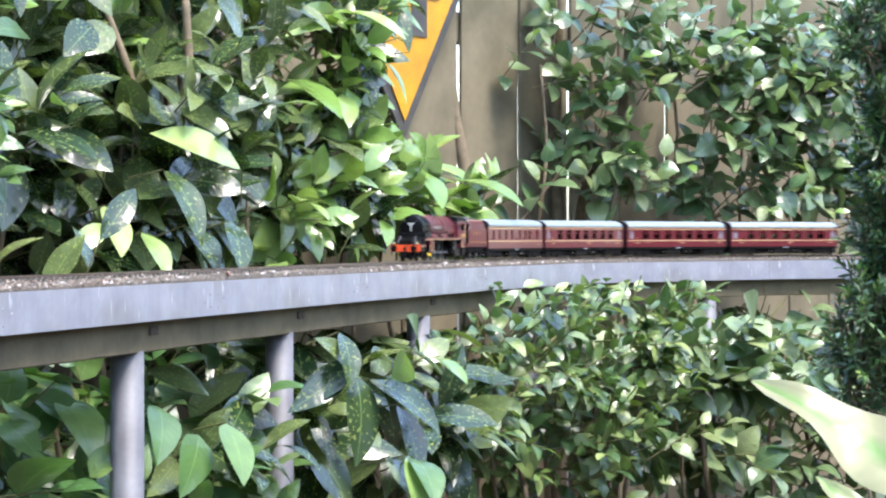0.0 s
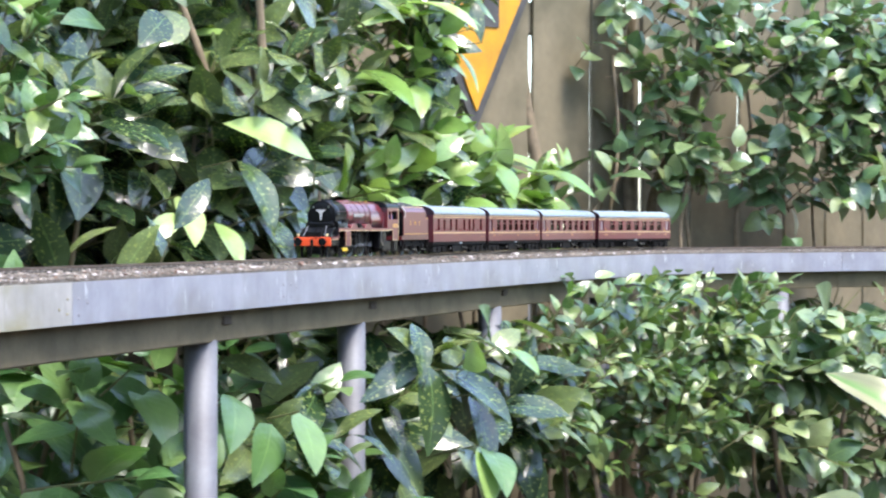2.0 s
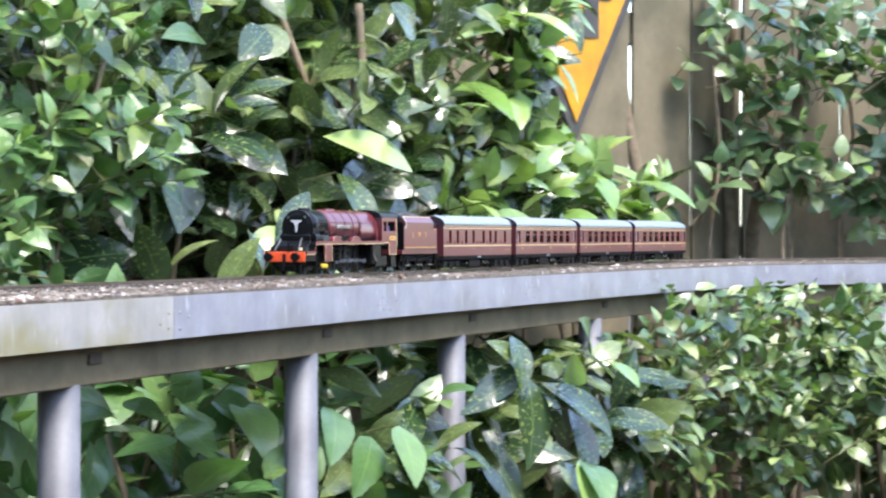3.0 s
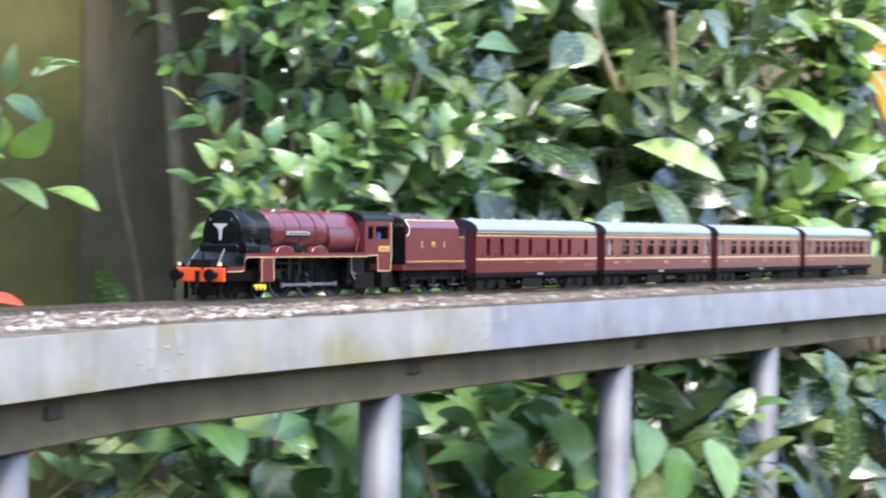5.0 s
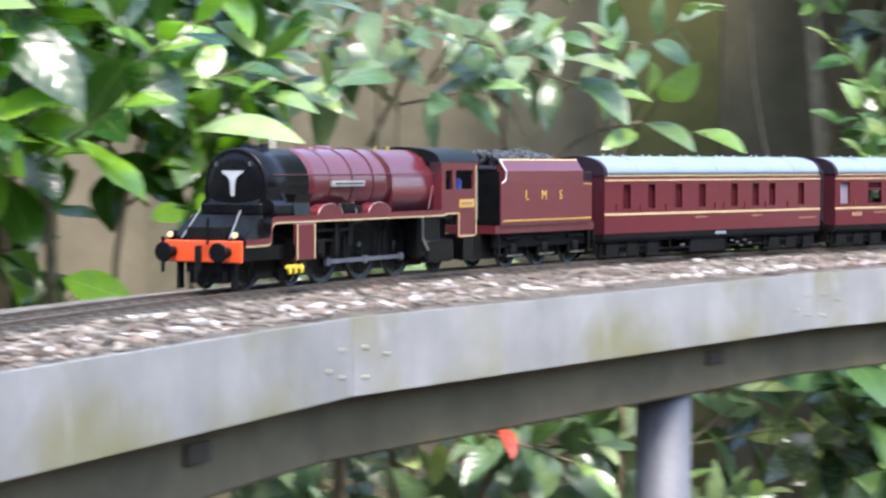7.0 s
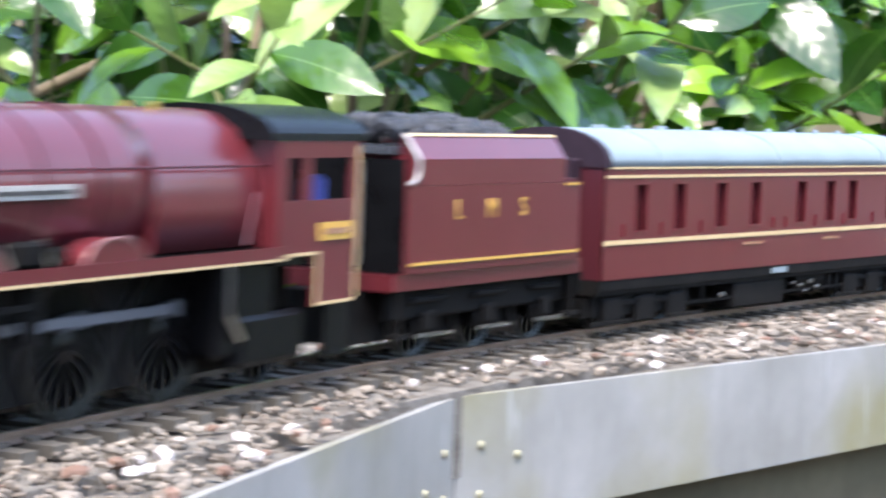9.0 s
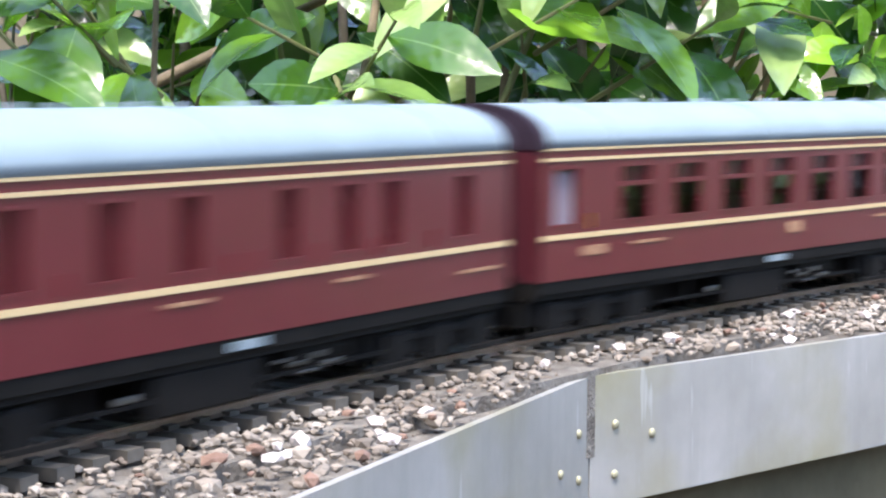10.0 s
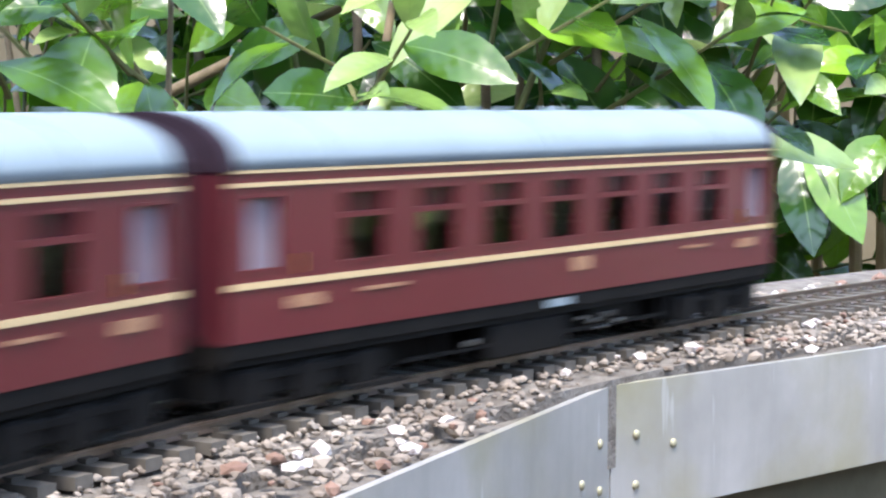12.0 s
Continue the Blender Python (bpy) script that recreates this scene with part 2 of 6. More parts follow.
TWIG = mat("green_twig", (0.16, 0.17, 0.06), 0.7, 0, (0.11, 0.09, 0.045), 40, 0.8, 0.3, 0.3)
CANE = mat("dry_cane", (0.33, 0.24, 0.12), 0.7, 0, (0.22, 0.15, 0.08), 30, 0.8, 0.3, 0.3)
SIGN_YELLOW = mat("sign_yellow", (0.60, 0.285, 0.012), 0.5, 0, (0.36, 0.17, 0.02), 12, 0.75, 0.25)
SIGN_BLACK = mat("sign_border_dark", (0.045, 0.042, 0.04), 0.6, 0, (0.09, 0.08, 0.07), 20, 0.7, 0.3)
SCREEN_WALL = mat("added_screen_wall", (0.14, 0.11, 0.085), 0.9, 0, (0.09, 0.075, 0.055), 3, 0.8, 0.3, 0.3)
SOIL = mat("garden_soil", (0.035, 0.026, 0.018), 0.95, 0, (0.06, 0.046, 0.032), 3, 0.8, 0.4, 0.6, 0, "Object")
AUCUBA = leaf_mat("spotted_laurel_leaf", (0.018, 0.048, 0.018), (0.135, 0.21, 0.068), 0.22, 0.38)
LAUREL = leaf_mat("cherry_laurel_leaf", (0.013, 0.060, 0.008), (0.20, 0.46, 0.032), 0.18, through_light=0.2)
OVATE = leaf_mat("broad_soft_leaf", (0.046, 0.130, 0.034), (0.165, 0.305, 0.075), 0.36)
PRIVET = leaf_mat("small_bush_leaf", (0.045, 0.115, 0.032), (0.20, 0.305, 0.085), 0.3)
VINE = leaf_mat("climber_leaf", (0.060, 0.135, 0.050), (0.20, 0.30, 0.115), 0.3)
# Pale green of young growth, with sky glare on glossy leaves painted in.
PALE = leaf_mat("pale_young_and_glare_leaf", (0.125, 0.26, 0.055), (0.30, 0.46, 0.155), 0.2)
PHOTINIA = leaf_mat("photinia_leaf", (0.06, 0.14, 0.05), (0.20, 0.30, 0.13), 0.3)
RED_LEAF = leaf_mat("red_young_leaf", (0.35, 0.05, 0.02), (0.5, 0.10, 0.04), 0.35, rib=(0.5, 0.2, 0.1))
YEW = leaf_mat("yew_needle", (0.014, 0.055, 0.02), (0.09, 0.20, 0.06), 0.45)
YEW_TIP = leaf_mat("young_yew_needle", (0.05, 0.15, 0.03), (0.20, 0.36, 0.09), 0.4)
VARIEGATED = leaf_mat("variegated_leaf", (0.19, 0.26, 0.10), (0.28, 0.33, 0.16), 0.35, rib=(0.13, 0.28, 0.05), through_light=0.3, band=(0.25, 0.95, 0.9))


# ---- mesh tools ----
def mesh_of(bm, name, material, smooth=False):
    me = bpy.data.meshes.new(name)
    bmesh.ops.recalc_face_normals(bm, faces=bm.faces)
    bm.to_mesh(me)
    bm.free()
    if material:
        me.materials.append(material)
    if smooth:
        me.shade_smooth()
    return me


def part(name, bm, material, parent, label="", smooth=False, at=None):
    me = mesh_of(bm, name, material, smooth) if isinstance(bm, bmesh.types.BMesh) else bm
    ob = new(name, me)
    ob.parent = parent
    if at is not None:
        ob.matrix_basis = at
    return tagged(ob, label)


def thing(name, label, category, group="", at=None, kind=""):
    ob = new(name)
    ob.empty_display_size = 0.02
    if at is not None:
        ob.matrix_basis = at
    return tagged(ob, label, category, group, kind)


def box(bm, x0, x1, y0, y1, z0, z1, bevel=0.0, m=None):
    r = bmesh.ops.create_cube(bm, size=1)
    vs = r["verts"]
    bmesh.ops.scale(bm, vec=(x1 - x0, y1 - y0, z1 - z0), verts=vs)
    bmesh.ops.translate(bm, vec=((x0 + x1) / 2, (y0 + y1) / 2, (z0 + z1) / 2), verts=vs)
    if bevel:
        es = list({e for v in vs for e in v.link_edges})
        out = bmesh.ops.bevel(bm, geom=es, offset=bevel, segments=1, affect="EDGES")
        vs = list({v for f in out["faces"] for v in f.verts} | {v for v in vs if v.is_valid})
    if m is not None:
        bmesh.ops.transform(bm, matrix=m, verts=vs)
    return bm


def B(*boxes, bevel=0.0):
    bm = bmesh.new()
    for b in boxes:
        box(bm, *b, bevel=bevel)
    return bm


def tube(bm, p0, p1, r0, r1=None, seg=12, caps=True):
    """A round bar from p0 to p1."""
    p0, p1 = Vector(p0), Vector(p1)
    d = p1 - p0
    m = Matrix.Translation((p0 + p1) / 2) @ d.to_track_quat("Z", "Y").to_matrix().to_4x4()
    bmesh.ops.create_cone(bm, cap_ends=caps, segments=seg, radius1=r0, radius2=r0 if r1 is None else r1, depth=d.length, matrix=m)
    return bm


def sweep(points, r0, r1, seg=8):
    """One connected tapering stem along a line of points."""
    bm = bmesh.new()
    pts = [Vector(q) for q in points]
    rings = []
    for i, q in enumerate(pts):
        d = (pts[min(i + 1, len(pts) - 1)] - pts[max(i - 1, 0)]).normalized()
        a = d.orthogonal().normalized() if not rings else (side - d * side.dot(d)).normalized()
        side, r = a, r0 + (r1 - r0) * i / (len(pts) - 1)
        o = d.cross(a)
        rings.append([bm.verts.new(q + (a * math.cos(6.2832 * k / seg) + o * math.sin(6.2832 * k / seg)) * r) for k in range(seg)])
    for u, v in zip(rings, rings[1:]):
        for k in range(seg):
            bm.faces.new((u[k], u[(k + 1) % seg], v[(k + 1) % seg], v[k]))
    bm.faces.new(rings[0])
    bm.faces.new(rings[-1])
    return bm


def prism(bm, profile, x0, x1, close=True):
    """A profile of (y, z) drawn out along x."""
    a = [bm.verts.new((x0, y, z)) for y, z in profile]
    b = [bm.verts.new((x1, y, z)) for y, z in profile]
    n = len(profile)
    for i in range(n if close else n - 1):
        j = (i + 1) % n
        bm.faces.new((a[i], a[j], b[j], b[i]))
    if close:
        bm.faces.new([bm.verts.new(v.co) for v in a])
        bm.faces.new([bm.verts.new(v.co) for v in b[::-1]])
    return bm


def pierced(xs, zs, solid, y0, y1):
    """One upright panel in the xz plane between y0 and y1, with openings where solid(i, j) is false."""
    bm = bmesh.new()
    front = {(i, j): bm.verts.new((x, y0, z)) for i, x in enumerate(xs) for j, z in enumerate(zs)}
    back = {(i, j): bm.verts.new((x, y1, z)) for i, x in enumerate(xs) for j, z in enumerate(zs)}
    full = {(i, j) for i in range(len(xs) - 1) for j in range(len(zs) - 1) if solid(i, j)}
    for i, j in full:
        q = ((i, j), (i + 1, j), (i + 1, j + 1), (i, j + 1))
        bm.faces.new([front[k] for k in q])
        bm.faces.new([back[k] for k in q[::-1]])
        for k, (di, dj) in enumerate(((0, -1), (1, 0), (0, 1), (-1, 0))):
            if (i + di, j + dj) not in full:
                a, b = q[k], q[(k + 1) % 4]
                bm.faces.new((front[a], back[a], back[b], front[b]))
    bmesh.ops.delete(bm, geom=[v for v in bm.verts if not v.link_faces], context="VERTS")
    return bm


def sheet_from(verts, faces, name, material, smooth=True, rib=None, place=None):
    me = bpy.data.meshes.new(name)
    me.from_pydata(verts, [], faces)
    if rib is not None:
        me.attributes.new("rib", "FLOAT", "POINT").data.foreach_set("value", rib)
        me.attributes.new("place", "FLOAT_VECTOR", "POINT").data.foreach_set("vector", place)
    me.materials.append(material)
    if smooth:
        me.shade_smooth()
    me.update()
    return me


def text_mesh(words, size, material, depth=0.0002):
    cu = bpy.data.curves.new("lettering", "FONT")
    cu.body, cu.size, cu.extrude, cu.align_x, cu.align_y = words, size, depth, "CENTER", "CENTER"
    ob = bpy.data.objects.new("lettering", cu)
    me = bpy.data.meshes.new_from_object(ob)
    bpy.data.objects.remove(ob)
    me.materials.clear()
    me.materials.append(material)
    return me


# ---- the line of the railway in plan ----
def smooth_line(nodes, n=30):
    p = [np.array(q, float) for q in nodes]
    p = [2 * p[0] - p[1]] + p + [2 * p[-1] - p[-2]]
    out = []
    for i in range(1, len(p) - 2):
        a, b, c, d = p[i - 1:i + 3]
        for k in range(n):
            u = k / n
            out.append(0.5 * (2 * b + (c - a) * u + (2 * a - 5 * b + 4 * c - d) * u * u + (3 * b - a - 3 * c + d) * u ** 3))
    return np.array(out + [p[-2]])


TRACK = smooth_line([(2.9, 6.92), (2.25, 6.75), (1.65, 6.55), (1.15, 6.34), (0.7, 6.06), (0.33, 5.7), (0.08, 5.25), (-0.075, 4.75), (-0.215, 4.2), (-0.37, 3.6), (-0.535, 3), (-0.7, 2.4), (-0.79, 2.05), (-0.8523, 1.747), (-0.8738, 1.389), (-0.8471, 1.072), (-0.79, 0.795), (-0.72, 0.555), (-0.635, 0.325), (-0.52, 0.085), (-0.375, -0.145), (-0.205, -0.365), (0.045, -0.645), (0.445, -0.995), (0.945, -1.345), (1.645, -1.595)])
ALONG = np.concatenate([[0], np.cumsum(np.linalg.norm(np.diff(TRACK, axis=0), axis=1))])
RAIL_Z = 1.0


def on_track(s):
    return Vector((float(np.interp(s, ALONG, TRACK[:, 0])), float(np.interp(s, ALONG, TRACK[:, 1])), RAIL_Z))


def heading(s):
    d = on_track(s + 0.01) - on_track(s - 0.01)
    return d.normalized()


def beside(s, offset, z):
    """A place offset to the left of the running direction (the garden side)."""
    h = heading(s)
    p = on_track(s) + Vector((-h.y, h.x, 0)) * offset
    return Vector((p.x, p.y, z))


# ---- ground and fence ----
def build_ground():
    n, half = 24, 400.0
    xs = np.sign(np.linspace(-1, 1, n)) * np.abs(np.linspace(-1, 1, n)) ** 4 * half
    verts = [(x, y, 0.03 * noise.noise((x * 0.9, y * 0.9, 0)) if abs(x) < 12 and abs(y) < 12 else 0) for y in xs for x in xs]
    faces = [(j * n + i, j * n + i + 1, (j + 1) * n + i + 1, (j + 1) * n + i) for j in range(n - 1) for i in range(n - 1)]
    tagged(new("ground", sheet_from(verts, faces, "ground", SOIL)), "dark bare garden soil under the shrubs", "ground", "", "structure")


FENCE_AT, FENCE_DIR = Vector((-0.22, 5.80, 0)), Vector((0.639, 0.769, 0)).normalized()
FENCE_IN = Vector((FENCE_DIR.y, -FENCE_DIR.x, 0))       # towards the garden


def fence_point(k, out=0.0, z=0.0):
    p = FENCE_AT + FENCE_DIR * k + FENCE_IN * out
    return Vector((p.x, p.y, z))


def build_fence():
    rng = random.Random(4)
    turn = Matrix.Rotation(math.atan2(FENCE_DIR.y, FENCE_DIR.x), 4, "Z")
    fence = thing("fence", "tall weathered close-boarded wooden fence behind the shrubs", "fence", at=Matrix.Translation(FENCE_AT) @ turn, kind="structure")
    shapes = []
    for i in range(4):
        w = 0.222 + 0.010 * i
        shapes.append((w, mesh_of(B((0, w, -0.006, 0.006, 0.04, 1.9), bevel=0.002), "board", FENCE)))
    mossy = mesh_of(B((0, 0.235, -0.006, 0.006, 0.04, 1.9), bevel=0.002), "board", MOSSY)
    k = -8.0
    while k < 6.5:
        w, me = shapes[rng.randrange(4)]
        if -2.75 < k < -2.5:
            w, me = 0.235, mossy
        part("board", me, None, fence, at=pose(k, rng.uniform(-0.0015, 0.0015), rng.uniform(-0.02, 0.02), 0, rng.uniform(-0.15, 0.15), 0))
        k += w + (rng.choice((0.005, 0.0132, 0.0146)) if -0.3 < k < 5.0 else 0.003)
    for z in (0.35, 1.0, 1.6):
        part("rail", B((-8, 6.6, 0.0085, 0.05, z, z + 0.09), bevel=0.004), FENCE_DARK, fence)
    for k in range(-8, 7, 2):
        part("post", B((k, k + 0.09, 0.052, 0.14, 0, 1.85), bevel=0.005), FENCE_DARK, fence)
    for k, w, h in ((-2.12, 0.105, 1.12), (-1.83, 0.085, 1.12), (-2.75, 0.10, 1.02)):
        part("batten", B((k, k + w, -0.0275, -0.0085, 0.05, h), bevel=0.002), FENCE, fence)


def build_light_screens():
    # Unseen plain walls, added to keep low sky light off upright faces.
    for name, m, ln in (("wall_south", pose(-6, -4.5, 0), 12), ("wall_east", pose(5.5, -4.6, 0, 0, 0, 90), 13)):
        tagged(new(name, mesh_of(B((0, ln, -0.1, 0.1, 0, 2.6), bevel=0.01), name, SCREEN_WALL)), "plain brown unseen wall added to cut low sky light", "wall", "", "structure").matrix_basis = m


def build_sign():
    """Inverted triangle on the fence: yellow face, dark raised border, one dark bar."""
    turn = Matrix.Rotation(math.atan2(FENCE_DIR.y, FENCE_DIR.x), 4, "Z")
    p = fence_point(-0.02, 0.045, 1.312)
    sign = thing("warning_sign", "faded yellow triangular metal sign with dark border on the fence", "sign", at=Matrix.Translation(p) @ turn)
    half, high = 0.50, 0.87

    def tri(bm, w, h, z0, y0, y1):
        pts = [(0, z0), (w, z0 + h), (-w, z0 + h)]
        a = [bm.verts.new((x, y0, z)) for x, z in pts]
        b = [bm.verts.new((x, y1, z)) for x, z in pts]
        bm.faces.new(a)
        bm.faces.new(b[::-1])
        for i in range(3):
            bm.faces.new((a[i], a[(i + 1) % 3], b[(i + 1) % 3], b[i]))
    bm = bmesh.new()
    tri(bm, half, high, 0, -0.004, 0.006)
    part("border", bm, SIGN_BLACK, sign)
    bm = bmesh.new()
    tri(bm, half * 0.925, high * 0.925, 0.055, -0.009, -0.0045)
    part("face", bm, SIGN_YELLOW, sign, "faded yellow paint")
    part("mark", pierced([-0.07, 0.024, 0.086, 0.139], [0.286, 0.392, 0.455, 0.62], lambda i, j: i == 1 or j == 1, -0.0125, -0.0095), SIGN_BLACK, sign, "dark painted cross mark")


# ---- the raised railway ----
JOINTS = [Vector((x, y, 0)) for x, y in ((1.245, -1.295), (0.665, -1.045), (0.125, -0.665), (-0.285, -0.115), (-0.639, 0.471), (-0.757, 1.152), (-0.705, 1.865), (-0.545, 2.56), (-0.375, 3.25),
          (-0.195, 3.93), (0.02, 4.68), (0.28, 5.43), (0.82, 5.97), (1.42, 6.30), (2.0, 6.50), (2.7, 6.68))]
DECK_TOP, FASCIA_LOW, BEAM_LOW = 0.9865, 0.9362, 0.890


def build_viaduct():
    deck = thing("raised_railway_deck", "raised garden railway deck on galvanised steel posts", "model railway deck")
    # one board under the track, following its curve
    left, right = [], []
    ss = np.arange(0.0, ALONG[-1], 0.05)
    for s in ss:
        left.append(beside(s, 0.050, 0))
        right.append(beside(s, -0.105, 0))
    verts, faces = [], []
    for a, b in zip(left, right):
        verts += [(a.x, a.y, DECK_TOP + 0.0045), (b.x, b.y, DECK_TOP + 0.0045), (a.x, a.y, DECK_TOP - 0.03), (b.x, b.y, DECK_TOP - 0.03)]
    for i in range(len(ss) - 1):
        o, q = 4 * i, 4 * i + 4
        faces += [(o, q, q + 1, o + 1), (o + 2, o + 3, q + 3, q + 2), (o, o + 2, q + 2, q), (o + 1, q + 1, q + 3, o + 3)]
    part("deck_board", sheet_from(verts, faces, "deck_board", BED, False), None, deck)
    # shelf between board and fascia, fascia panels, beams
    rng = random.Random(8)
    for i in range(len(JOINTS) - 1):
        a, b = JOINTS[i], JOINTS[i + 1]
        d = (b - a).normalized()
        away = Vector((-d.y, d.x, 0))        # from the garden side inwards under the deck
        ln = (b - a).length
        m = Matrix.Translation((a.x, a.y, 0)) @ Matrix.Rotation(math.atan2(d.y, d.x), 4, "Z")
        if 0.4 < a.y < 1.0:
            m = m @ Matrix.Translation((0, 0, 0.96)) @ Matrix.Rotation(0.004 / ln, 4, "Y") @ Matrix.Translation((0, 0, -0.96))
        elif a.y > 1.0:
            m = Matrix.Translation((0, 0, -0.004)) @ m
        worn = GALV_WORN if a.y < 2.2 else GALV
        panel = part("fascia_panel", B((0.0006, ln - 0.0006, 0, 0.003, FASCIA_LOW, DECK_TOP + 0.002)), worn, deck, "folded galvanised steel edge panel", at=m)
        part("lip", B((0.0006, ln - 0.0006, 0.0032, 0.02, FASCIA_LOW, FASCIA_LOW + 0.002)), worn, panel)
        part("ledge", B((-0.01, ln + 0.01, 0.0035, 0.085, DECK_TOP - 0.026, DECK_TOP - 0.0015)), BED, deck, at=m)
        for x, z in ((0.016, 0.968), (0.016, 0.948), (0.040, 0.962), (ln - 0.014, 0.968), (ln - 0.014, 0.950), (ln - 0.036, 0.956)):
            bm = bmesh.new()
            bmesh.ops.create_uvsphere(bm, u_segments=8, v_segments=5, radius=0.0020)
            bmesh.ops.scale(bm, vec=(1, 0.6, 1), verts=bm.verts)
            part("rivet", bm, worn, panel, smooth=True, at=pose(x, -0.0004, z))
        part("beam", B((-0.004, ln + 0.004, 0.022, 0.066, BEAM_LOW, DECK_TOP - 0.0275), bevel=0.002), BEAM, deck, "damp weathered beam under the deck", at=m)
    for x, y in POSTS:
        thing_post(deck, x, y)
        i = min(range(len(JOINTS) - 1), key=lambda k: abs(((JOINTS[k] + JOINTS[k + 1]) / 2 - Vector((x, y, 0))).length))
        a, d = JOINTS[i], (JOINTS[i + 1] - JOINTS[i]).normalized()
        u = (Vector((x, y, 0)) - a).dot(d) + 0.040
        m = Matrix.Translation((a.x, a.y, 0)) @ Matrix.Rotation(math.atan2(d.y, d.x), 4, "Z")
        part("bracket", B((u - 0.015, u + 0.015, 0.0185, 0.0216, BEAM_LOW + 0.020, BEAM_LOW + 0.033), bevel=0.001), RUSTY, deck, "dull brown steel bracket on the beam", at=m)


POSTS = [(-0.175, -0.405), (-0.555, 0.225), (-0.760, 0.928), (-0.769, 1.670), (-0.634, 2.372), (-0.472, 3.042), (-0.316, 3.648), (-0.105, 4.39), (0.133, 5.141), (0.635, 5.848), (1.25, 6.27)]


def thing_post(deck, x, y):
    bm = bmesh.new()
    tube(bm, (0, 0, -0.05), (0, 0, BEAM_LOW - 0.001), 0.0242, seg=28)
    post = part("post", bm, PIPE, deck, "round galvanised steel tube post", True, Matrix.Translation((x, y, 0)))
    for f in post.data.polygons:
        f.use_smooth = len(f.vertices) == 4
    return post


def build_track():
    track = thing("railway_track", "model railway track with brown sleepers and steel rails", "railway track")
    for side in (-1, 1):
        verts, faces = [], []
        prof = ((-0.0019, -0.0036), (0.0019, -0.0036), (0.0006, -0.0026), (0.0006, -0.0012), (0.0013, -0.0008), (0.0013, 0), (-0.0013, 0), (-0.0013, -0.0008), (-0.0006, -0.0012), (-0.0006, -0.0026))
        ss = np.arange(0, ALONG[-1] - 0.02, 0.025)
        for s in ss:
            h = heading(s)
            lft = Vector((-h.y, h.x, 0))
            c = on_track(s) + lft * side * 0.0168
            verts += [tuple(c + lft * y + Vector((0, 0, z))) for y, z in prof]
        k = len(prof)
        for i in range(len(ss) - 1):
            faces += [(i * k + j, i * k + (j + 1) % k, (i + 1) * k + (j + 1) % k, (i + 1) * k + j) for j in range(k)]
        part("rail", sheet_from(verts, faces, "rail", RAIL, False), None, track)
    me = mesh_of(B((-0.004, 0.004, -0.030, 0.030, -0.0075, -0.0037), (-0.0028, 0.0028, -0.0205, -0.0130, -0.0036, -0.0022), (-0.0028, 0.0028, 0.0130, 0.0205, -0.0036, -0.0022)), "sleeper", SLEEPER)
    rest_v, rest_f = [], []
    for s in np.arange(0.02, ALONG[-1] - 0.05, 0.0165):
        h = heading(s)
        m = Matrix.Translation(on_track(s)) @ Matrix.Rotation(math.atan2(h.y, h.x), 4, "Z")
        if 5.0 < s < 9.9:
            part("sleeper", me, None, track, at=m)
        else:
            o = len(rest_v)
            rest_v += [tuple(m @ v.co) for v in me.vertices]
            rest_f += [tuple(o + i for i in f.vertices) for f in me.polygons]
    tagged(part("sleeper_run", sheet_from(rest_v, rest_f, "far_sleepers", SLEEPER, False), None, track), "rows of brown sleepers", kind="stuff")


